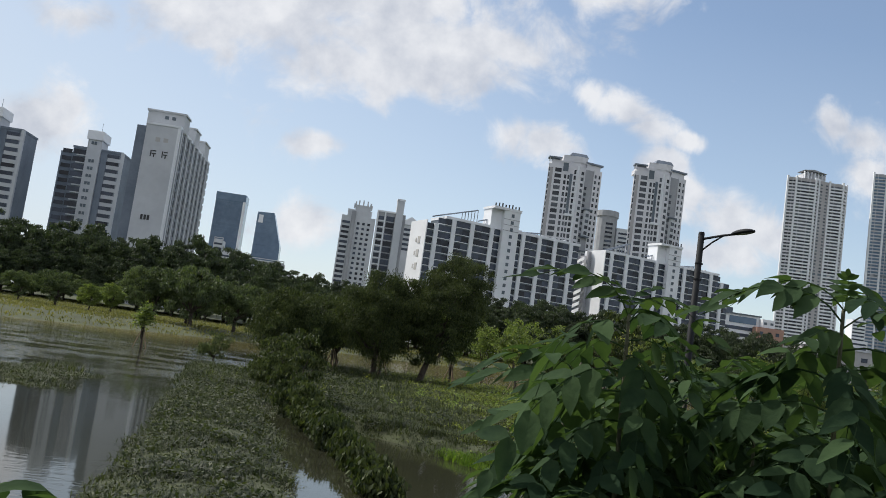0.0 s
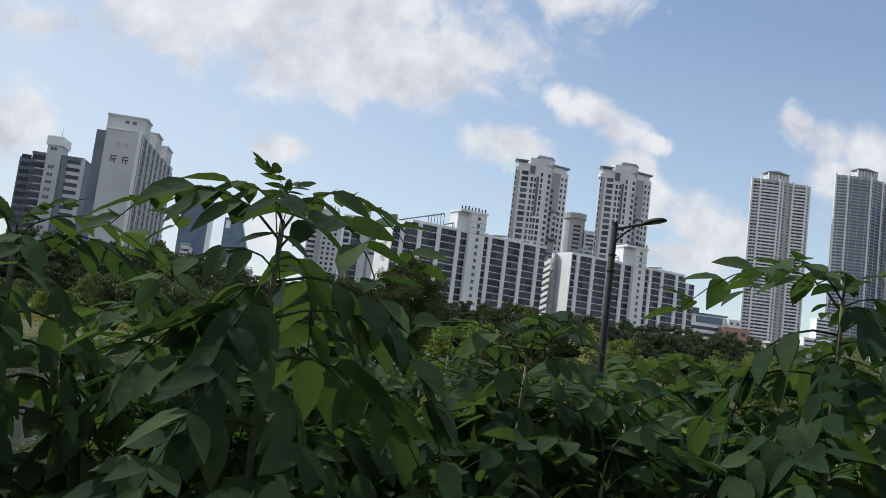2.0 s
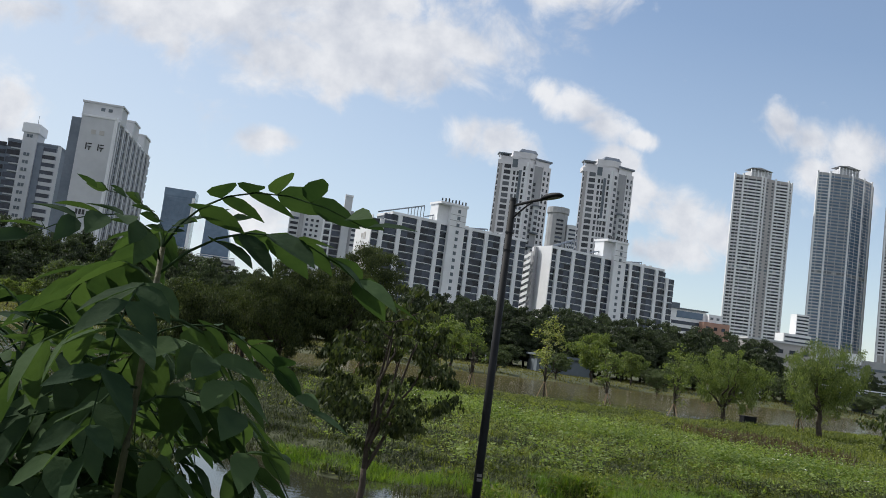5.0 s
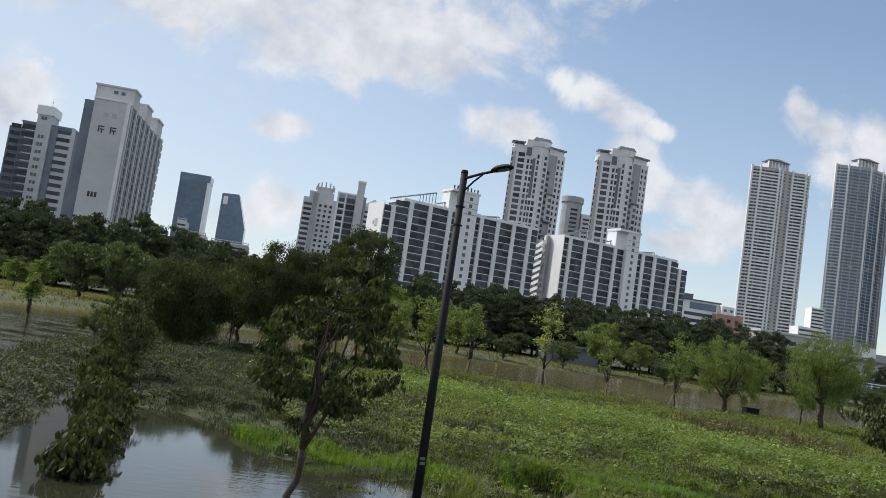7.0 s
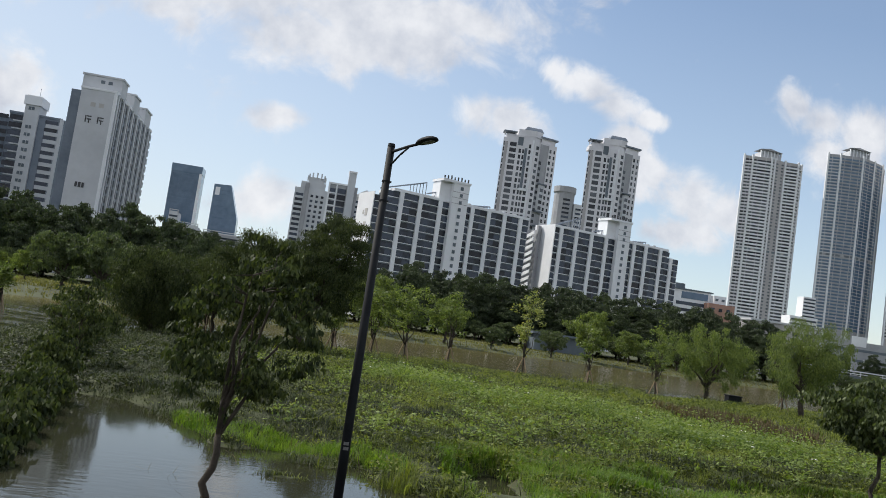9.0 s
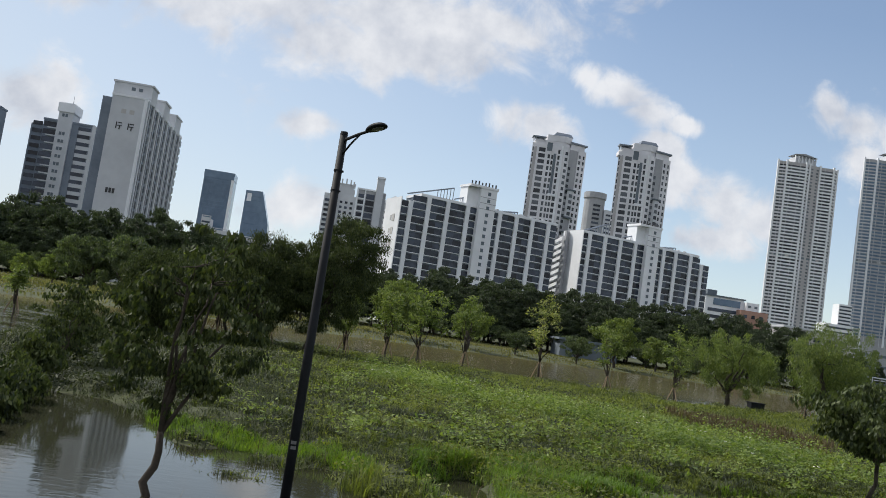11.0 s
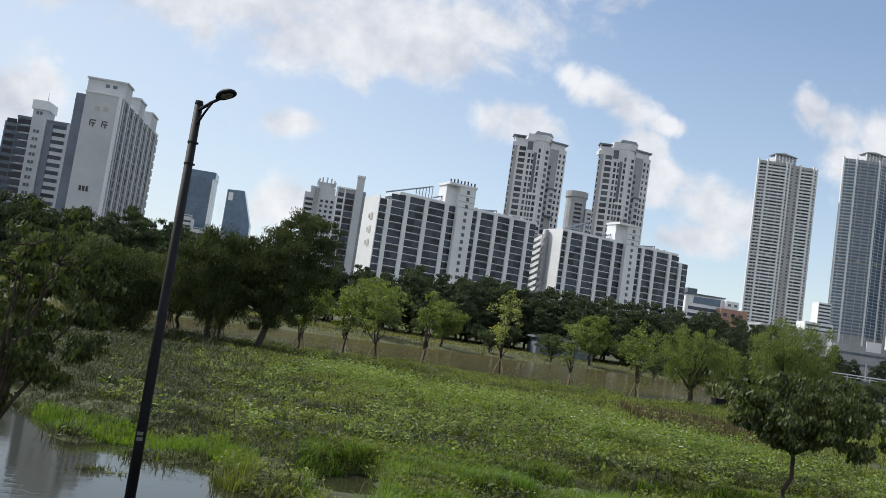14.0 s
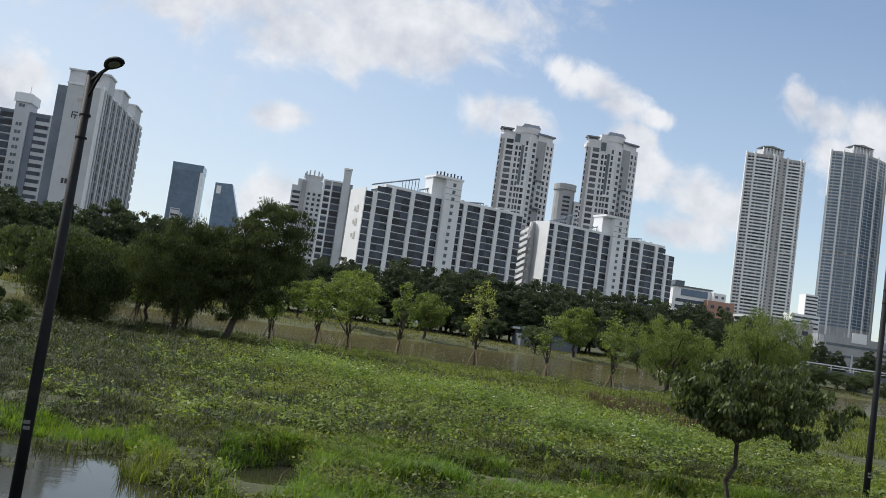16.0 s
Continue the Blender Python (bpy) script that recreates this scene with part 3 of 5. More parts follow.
def leafy_weeds(name, mat, xy, tall, leaf, per, label, seed):
    """Low broad-leaved plants: a few diamond leaves round each spot, joined."""
    rng = np.random.default_rng(seed)
    n = len(xy) * per
    base = np.repeat(np.column_stack([xy, height(xy[:, 0], xy[:, 1])]), per, 0)
    hgt = np.repeat(tall * rng.uniform(0.5, 1.2, len(xy)), per)
    pos = base + np.column_stack([rng.normal(0, 0.16, (n, 2)) * (hgt / tall)[:, None] * (tall / 0.4), hgt * rng.uniform(0.15, 1.0, n)])
    d = rng.normal(0, 1, (n, 3))
    d[:, 2] = np.abs(d[:, 2]) * 0.5 - 0.1
    d /= np.linalg.norm(d, axis=1, keepdims=True)
    side = np.cross(d, rng.normal(0, 0.5, (n, 3)) + [0, 0, 1])
    side /= np.maximum(np.linalg.norm(side, axis=1, keepdims=True), 1e-6)
    L = (leaf * rng.uniform(0.6, 1.3, n))[:, None]
    verts = np.stack([pos, pos + d * L * 0.45 + side * L * 0.24, pos + d * L, pos + d * L * 0.45 - side * L * 0.24], 1).reshape(-1, 3)
    return tagged(part(name, raw_mesh(verts, np.arange(n * 4).reshape(-1, 4), mat)), label, "weeds", kind="stuff")


s = spots(1300, -10, 19, 18, 36, lambda x, y, r: dry_land(x, y, r) & ~cloud_shade(x, y, r) & (wave(x, y, 0.7, 31) > 0.35), 41)
leafy_weeds("tall_weeds", M["weed"], WEED_BED, 0.8, 0.13, 34, "tall pale green leafy weeds in the meadow", 40)
leafy_weeds("broadleaf_weeds", M["weed"], s, 0.42, 0.12, 26, "broad-leaved weeds scattered through the meadow", 42)
s = spots(3600, -18, -9.4, 7, 46, lambda x, y, r: (height(x, y) > 0.03) & (wave(x, y, 1.2, 35) > -0.1), 55)
leafy_weeds("flood_weeds", M["grass_dark"], s, 0.26, 0.10, 18, "dark leafy weeds on the flooded tongue of land", 56)
s = spots(15000, -8, 20, 12.5, 36, lambda x, y, r: dry_land(x, y, r) & ~cloud_shade(x - 1, y, r) & off_puddles(x, y) & (swell(x, y) + 0.3 * wave(x, y, 3.1, 36) > 0.0), 51)
leafy_weeds("low_weeds", M["grass"], s, 0.3, 0.10, 16, "low leafy weeds matted through the meadow grass", 52)
s = spots(9000, -8, 20, 15, 38, lambda x, y, r: dry_land(x, y, r) & off_puddles(x, y) & (swell(x, y) > 0.35) & ~cloud_shade(x - 2, y, r), 57)
grass("tall_grass", M["grass"], s, np.full(len(s), 0.5), np.full(len(s), 0.018), 7, "ridges of taller grass across the meadow", 1.5, 58, 0.1)
# troughs of the swell: shade painted in with the dark grass
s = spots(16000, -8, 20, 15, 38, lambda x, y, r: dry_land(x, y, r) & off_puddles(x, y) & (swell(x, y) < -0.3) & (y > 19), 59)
grass("flattened_grass", M["grass_dark"], s, np.full(len(s), 0.34), np.full(len(s), 0.024), 6, "grass laid flat in the hollows, their shade put into its colour", 2.8, 60, 0.12)
s = spots(420, -6, 18, 19, 40, lambda x, y, r: dry_land(x, y, r) & ~cloud_shade(x, y, r), 53)
leafy_weeds("weed_clumps", M["weed"], s, 0.62, 0.12, 60, "single bushy weeds standing above the grass", 54)
s = spots(3000, -13, 40, 33, 62, lambda x, y, r: dry_land(x, y, r) & ~cloud_shade(x + 2, y, r) & (wave(x, y, 0.5, 33) > 0.3), 43)
leafy_weeds("broadleaf_weeds", M["grass"], s, 0.55, 0.17, 20, "taller broad-leaved weeds towards the river", 44)
# dark patches: hollow shade put into the weed colour
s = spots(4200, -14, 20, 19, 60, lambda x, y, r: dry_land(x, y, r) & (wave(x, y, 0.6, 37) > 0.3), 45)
leafy_weeds("dark_weeds", M["grass_dark"], s, 0.42, 0.12, 24, "low weeds coloured dark for shade in the meadow hollows", 46)


# ---- buildings ----
def slab_block(name, m, length, pil, stair, floors_low, label, gable_marks, start=0.0):
    """A long corridor-type block: bays between white piers, floor bands, a stair tower and a white gable."""
    top, fl, dep = 45.6, 2.45, 12.5
    b = thing(name, m, label, "building", "white slab blocks")
    low0, low1 = floors_low
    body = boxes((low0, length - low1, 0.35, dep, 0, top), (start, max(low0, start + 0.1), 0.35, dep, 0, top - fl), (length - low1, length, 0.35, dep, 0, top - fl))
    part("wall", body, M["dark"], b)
    part("gable", boxes((start - 0.3, start, 0.0, dep + 0.3, 0, top - (fl if low0 else 0) + 0.9)), M["white"], b, "bright white painted gable wall")
    part("parapet", boxes((low0 - 0.2, length - low1 + 0.2, -0.15, 0.25, top, top + 0.9), (low0 - 0.2, low0 + 0.2, 0.25, dep, top, top + 0.9),
                          (length - low1 - 0.2, length - low1 + 0.2, 0.25, dep, top, top + 0.9), (low0, length - low1, dep - 0.3, dep, top, top + 0.9)), M["white"], b)
    part("roof", boxes((low0 + 0.2, length - low1 - 0.2, 0.3, dep - 0.3, top, top + 0.25)), M["pale"], b)
    for s in pil:
        t = top if low0 <= s <= length - low1 else top - fl
        piece("pier", "white", b, s, 0.0, t / 2, 1.5, 1.1, t)
    edges = [start] + list(pil) + [length]
    spans = []
    for a, c in zip(edges, edges[1:]):
        a, c = a + (0.75 if a > start else 0.2), c - (0.75 if c < length else 0.3)
        for d, e in ((a, min(c, stair[0])), (max(a, stair[1]), c)):
            if e - d > 0.9:
                spans.append((d, e))
    for f in range(18):
        z = top - (f + 1) * fl
        for a, c in spans:
            if f == 0 and (c <= low0 + 0.5 or a >= length - low1 - 0.5):
                continue
            mid = (a + c) / 2
            if c - a > 3:
                piece("window", "glass", b, (a + mid) / 2, 0.25, z + 1.35, (c - a) / 2, 0.3, 1.75)
                piece("window", "glass", b, (c + mid) / 2, 0.25, z + 1.35, (c - a) / 2, 0.3, 1.75)
            else:
                piece("window", "glass", b, mid, 0.25, z + 1.35, c - a, 0.3, 1.75)
            piece("balcony_rail", "white", b, mid, 0.1, z + 0.28, c - a, 0.3, 0.24)
    st = part("stair_tower", boxes((stair[0], stair[1], -1.6, 6.0, 0, 52.6)), M["white"], b)
    part("cornice", boxes((stair[0] - 4.5, stair[1] + 0.3, -1.9, 6.3, 52.6, 53.4), (stair[0] - 4.2, stair[0], 0.4, 6.0, top, 52.6)), M["white"], st)
    for f in range(17):
        piece("stair_window", "dark", st, stair[1] - 3.0, -1.65, 51.0 - fl * f, 1.1, 0.2, 1.2)
        if f < 3:
            piece("stair_band", "grey", st, (stair[0] + stair[1]) / 2, -1.62, 49.6 - 2.0 * f, stair[1] - stair[0] + 0.1, 0.14, 0.16)
    # lettering on the gable, unreadable at this distance
    for k in range(gable_marks):
        part("sign_bar", boxes((start - 0.42, start - 0.3, 3.6, 5.4, 36 - 4.5 * k, 38.4 - 4.5 * k), (start - 0.42, start - 0.3, 6.2, 7.2, 36.6 - 4.5 * k, 38.0 - 4.5 * k)), M["faint"], b)
    # sloping roof gantries with hangers, and vents
    for x0, x1, z0, z1 in ((low0 - 3, low0 + 13, 0.6, 5.6), (stair[0] - 6.5, stair[0] + 1.5, 2.2, 5.2), (stair[1] + 2, stair[1] + 12, 0.9, 2.2)):
        x0 = max(x0, start + 1)
        for y in (3.0, 5.4):
            bm = bmesh.new()
            tube(bm, [(x0, y, top + z0), (x1, y, top + z1)], [0.22, 0.22], 6)
            part("gantry_beam", bm, M["slate"], b)
        for k in range(6):
            x = x1 - 1.2 * k
            zz = z1 + (z0 - z1) * (x1 - x) / (x1 - x0)
            piece("gantry_hanger", "slate", b, x, 3.0, top + zz / 2, 0.2, 0.2, zz)
    for x in np.linspace(stair[1] + 4, length - low1 - 4, 5):
        piece("roof_vent", "pale", b, x, 4.0, top + 1.0, 0.9, 0.9, 1.8)
    for k in range(8):
        piece("rooftop_letter_bar", "mark", b, stair[0] - 4 + 1.35 * k, -1.5, 54.0, 0.5, 0.15, 0.9 + 0.4 * (k % 3))
    return b


slab_m = pose(9.3, 283.1, 0, 0, 0, 20)
slab_block("slab_block", slab_m, 66.5, [7.8, 14.3, 21.5, 29.2, 42.1, 49.0, 55.7, 62.6], (32.7, 39.0), (11.5, 0.0),
           "long white apartment slab with dark glazed balconies", 3, 4.6)
slab_block("slab_block", slab_m @ pose(78.6, 0, 0), 62.3, [2.6, 9.7, 16.9, 24.0, 38.1, 44.2, 51.9, 57.8], (28.4, 34.4), (0.0, 6.2),
           "long white apartment slab ending in a lower bay", 0)
# open escape stair between the two slabs
es = thing("escape_stair", slab_m @ pose(75.6, 9.0, 0), "white open zigzag stair tower between the slabs", "stair tower")
part("wall", boxes((0.9, 2.3, -0.9, 0.2, 0, 46.0), (2.0, 2.3, 0.2, 6.2, 0, 44.5), (0.3, 2.3, 5.9, 6.2, 0, 44.5)), M["grey"], es, "grey stair core wall")
for f in range(17):
    z = 2.2 + 2.45 * f
    bm = bmesh.new()
    vs = [bm.verts.new((x, y, zz)) for x in (0.0, 0.25) for y, zz in ((0.2, z + 1.15), (4.6, z - 0.15), (4.6, z + 1.15), (0.2, z + 2.45))]
    for q in ((0, 1, 2, 3), (7, 6, 5, 4), (0, 4, 5, 1), (1, 5, 6, 2), (2, 6, 7, 3), (3, 7, 4, 0)):
        bm.faces.new([vs[i] for i in q])
    bmesh.ops.recalc_face_normals(bm, faces=bm.faces)
    box(bm, -0.1, 1.9, 4.6, 5.9, z - 0.2, z + 1.0)
    part("flight", bm, M["white"], es)


def gable_tower():
    """The tall ribbed block whose end wall carries lettering."""
    b = thing("apartment_block", pose(-72.2, 246, 0), "grey apartment block with a blank end wall and ribbed side", "building")
    part("wall", boxes((0, 9.0, 0.0, 56, 0, 53.3)), M["pale"], b)
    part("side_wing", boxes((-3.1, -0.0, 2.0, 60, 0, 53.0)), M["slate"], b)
    # slate sheet behind the ribs: shade of their gaps put into colour
    part("recess", boxes((9.0, 9.05, 1.0, 56, 0, 53.2)), M["slate"], b)
    part("parapet", boxes((-0.2, 9.3, -0.15, 0.2, 53.3, 53.9), (9.0, 9.3, 0.2, 56, 53.3, 54.1)), M["white"], b)
    part("edge_pier", boxes((8.7, 9.4, -0.12, 1.2, 0, 53.3)), M["white"], b)
    for k in range(8):
        y = 2.0 + 6.9 * k
        part("rib", boxes((9.05, 9.55, y, y + 1.5, 0, 53.6)), M["pale"], b)
        part("rib", boxes((9.05, 9.3, y + 3.4, y + 4.4, 0, 53.3)), M["grey"], b)
        for f in range(19):
            piece("window", "glass", b, 9.05, y + 2.45, 51.6 - 2.7 * f, 0.3, 1.7, 1.9)
            piece("window", "glass", b, 9.05, y + 5.75, 51.6 - 2.7 * f, 0.3, 1.9, 1.9)
    for y0, y1 in ((4, 11), (22, 30), (41, 50)):
        rb = part("roof_house", boxes((-1.2, 9.4, y0, y1, 53.4, 58.0), (-1.5, 9.7, y0 - 0.3, y1 + 0.3, 58.0, 58.5)), M["pale"], b)
        for x in (4.2, 6.2):
            piece("vent", "dark", rb, x, y0 - 0.05, 56.6, 1.1, 0.2, 0.9)
    # brand lettering as plain strokes
    for x in (2.2, 5.4):
        bm = boxes((x, x + 0.3, -0.1, 0, 44.2, 46.0), (x + 0.45, x + 1.6, -0.1, 0, 45.7, 46.0), (x + 0.45, x + 1.6, -0.1, 0, 44.9, 45.2), (x + 0.9, x + 1.2, -0.1, 0, 44.0, 44.9))
        part("wall_mark", bm, M["mark"], b)
    for x in (2.6, 3.5, 4.4):
        part("number_bar", boxes((x, x + 0.62, -0.1, 0, 26.2, 27.6)), M["mark"], b)
    for x in (3.0, 5.2):
        part("faded_mark", boxes((x, x + 1.3, -0.08, 0, 48.6, 49.8)), M["faint"], b)
    return b


gable_tower()


def corridor_tower(m, label):
    """Block with stair tower, glazed balconies on one side of it and long dark windows on the other."""
    b = thing("apartment_block", m, label, "building", "grey apartment blocks")
    part("wall", boxes((0, 17, 0, 14, 0, 54.6), (-0.2, 17.2, -0.2, 14.2, 54.6, 55.3)), M["slate"], b)
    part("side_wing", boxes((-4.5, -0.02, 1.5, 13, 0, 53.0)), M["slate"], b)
    part("corner_pier", boxes((16.6, 17.6, -0.35, 1.0, 0, 55.0)), M["pale"], b)
    st = part("stair_tower", boxes((4.8, 9.6, -1.0, 7, 0, 58.2)), M["pale"], b)
    part("stair_head", boxes((4.3, 10.1, -1.5, 7.4, 58.2, 61.3), (4.9, 9.5, -0.9, 6.8, 61.3, 61.6)), M["white"], st)
    bm = bmesh.new()
    tube(bm, [(8.0, 2, 61.5), (8.0, 2, 65.0)], [0.09, 0.05], 6)
    part("aerial", bm, M["dark"], st)
    part("recess", boxes((9.62, 12.0, -0.12, 0.1, 0, 54.5)), M["slate"], b)
    for f in range(20):
        z = 52.0 - 2.7 * f
        piece("stair_window", "dark", st, 6.4, -1.05, z + 1.2 if f else 57.0, 0.8, 0.2, 1.1)
        piece("stair_window", "dark", st, 7.5, -1.05, z + 1.2 if f else 57.0, 0.8, 0.2, 1.1)
        piece("window", "glass", b, 2.3, -0.03, z + 1.3, 4.2, 0.2, 1.7)
        piece("balcony_rail", "pale", b, 3.1, -0.3, z + 0.1, 3.2, 0.6, 0.42)
        piece("window", "glass", b, 14.0, -0.03, z + 1.3, 4.2, 0.2, 1.2)
        piece("spandrel", "pale", b, 14.4, -0.1, z - 0.05, 4.4, 0.3, 1.3)
        piece("window", "glass", b, -2.3, 1.45, z + 1.3, 3.2, 0.2, 1.4)
    return b


t105 = corridor_tower(pose(-113, 316, 0), "grey apartment block with a taller stair tower")
copy_thing(t105, pose(-142, 300, 0))


def point_tower(name, m, label, group):
    """Cream tower of about thirty floors: broad front, turned side with glazed bays, low stepped crown with dark canopies."""
    b = thing(name, m, label, "building", group)
    fl = 2.95
    bm = bmesh.new()
    prism(bm, [(0, 2.5), (16.2, 0), (29.5, 5.0), (28, 21), (5, 19)], 0, 100.2)
    prism(bm, [(1.5, 3.4), (16.4, 1.0), (20.0, 3.5), (19, 17), (3, 17)], 100.2, 102.4)
    prism(bm, [(7.5, 2.2), (16.6, 0.7), (20.5, 2.4), (20, 15), (8, 15)], 102.4, 105.4)
    prism(bm, [(20.2, 2.6), (28.6, 5.8), (27.2, 19), (20, 17)], 100.2, 102.8)
    part("wall", bm, M["cream"], b)
    for poly2, z0, z1 in (([(-0.3, 2.2), (6.6, 1.2), (7.0, 7.2), (0.2, 7.4)], 103.2, 103.8), ([(19.6, 1.6), (30.0, 5.2), (28.6, 14), (20, 13)], 102.8, 103.6)):
        bm = bmesh.new()
        prism(bm, poly2, z0, z1)
        part("canopy", bm, M["slate"], b, "thin dark canopy roof")
    for x, y in ((0.6, 2.9), (6.0, 2.0), (1.2, 6.8), (6.4, 6.6)):
        piece("canopy_post", "cream", b, x, y, 102.6, 0.5, 0.5, 1.3)
    bm = bmesh.new()
    lo = [bm.verts.new((x, y, 105.4)) for x, y in ((10.6, 1.2), (20.9, 2.2), (20.2, 14), (10.6, 14))]
    hi = [bm.verts.new((x, y, 107.4)) for x, y in ((12.0, 3.0), (19.8, 3.6), (19.2, 12.5), (12.0, 12.5))]
    bm.faces.new(hi)
    bm.faces.new(lo[::-1])
    for k in range(4):
        bm.faces.new((lo[k], lo[(k + 1) % 4], hi[(k + 1) % 4], hi[k]))
    part("roof", bm, M["slate"], b, "dark sloping crown roof")
    # front: columns of windows, an upright dark slot and its white frame
    e = Vector((16.2, -2.5)).normalized()
    rz = math.degrees(math.atan2(e.y, e.x))

    def on_front(s):
        c = Vector((0, 2.5)) + e * s
        return pose(c.x, c.y, 0, 0, 0, rz)
    part("dormer_arch", boxes((-1.4, 1.4, -0.15, 0.3, 97.0, 101.2)), M["dark"], b, at=on_front(9.0))
    part("dormer_frame", boxes((-2.0, -1.4, -0.3, 0.3, 96.4, 102.2), (1.4, 2.0, -0.3, 0.3, 96.4, 102.2), (-1.4, 1.4, -0.3, 0.3, 101.2, 102.2)), M["cream"], b, at=on_front(9.0))
    part("slot", boxes((-0.7, 0.7, -0.06, 0.3, 76, 96)), M["dark"], b, "dark upright glazed slot", at=on_front(12.2))
    part("slot_frame", boxes((-1.1, 2.9, -0.9, 0.2, 74.6, 75.8), (2.5, 3.0, -0.7, 0.2, 75.8, 98)), M["white"], b, at=on_front(12.2))
    part("edge_pier", boxes((-0.1, 0.7, -0.35, 0.4, 0, 100.4)), M["white"], b, at=on_front(15.4))
    part("corner_recess", boxes((-0.1, 1.5, -0.04, 0.3, 0, 98)), M["tan"], b, at=on_front(1.0))
    for f in range(28):
        z = 96.2 - fl * f
        cols = [(0.25, 0.85), (1.5, 2.4), (3.6, 7.0), (8.5, 9.7), (10.4, 11.4), (13.6, 15.1)]
        if f > 7:
            cols[4:5] = [(10.5, 11.5), (11.9, 13.0)]
        face_pieces(b, "window", "glass_tower", (0, 2.5), (16.2, 0), z, fl, 1, cols if f else cols[:3] + cols[-1:], 2.0)
        face_pieces(b, "window", "glass_tower", (16.2, 0), (29.5, 5), z, fl, 1, [(1.2, 2.8), (9.6, 11.0), (12.4, 13.4)], 1.7)
    # turned side: grey middle strip with stacks of glazed bays over dark sills
    d = Vector((13.3, 5.0)).normalized()
    o = Vector((d.y, -d.x))
    rs2 = math.degrees(math.atan2(d.y, d.x))
    c = Vector((16.2, 0)) + d * 6.2
    at = pose(c.x, c.y, 0, 0, 0, rs2)
    part("side_strip", boxes((-3.0, 3.0, -0.08, 0.3, 0, 99.5)), M["grey"], b, at=at)
    part("side_pier", boxes((-3.3, -2.8, -0.4, 0.3, 0, 100.0), (2.8, 3.3, -0.4, 0.3, 0, 100.0)), M["cream"], b, at=at)
    for z in np.arange(90.0, 20.0, -fl):
        piece("window", "glass_tower", b, c.x - 1.6 * d.x + 0.06 * o.x, c.y - 1.6 * d.y + 0.06 * o.y, float(z), 1.4, 0.3, 1.6, math.atan2(d.y, d.x))
    for z0, z1 in ((66, 79), (46, 58), (20, 36)):
        bay = bmesh.new()
        prism(bay, [(-1.0, 0.0), (-0.6, -1.6), (1.8, -1.6), (2.4, 0.0)], z0, z1)
        bay = part("bay", bay, M["pale"], b, at=at)
        part("bay_sill", boxes((-1.5, 2.9, -2.1, 0, z0 - 0.7, z0), (-1.5, 2.9, -2.1, 0, z1, z1 + 0.7)), M["dark"], bay)
        for z in np.arange(z0 + 0.7, z1 - 1.5, fl):
            piece("bay_window", "glass_tower", bay, 0.6, -1.6, float(z) + 0.9, 1.9, 0.25, 1.7)
    return b


ta = point_tower("point_tower", pose(84.6, 434.0, 0) @ Matrix.Diagonal((1, 1, 1.046, 1)), "cream high-rise tower with dark set-back crown", "twin cream towers")
copy_thing(ta, pose(128.9, 428.0, 0) @ Matrix.Diagonal((0.98, 0.98, 1.018, 1)))


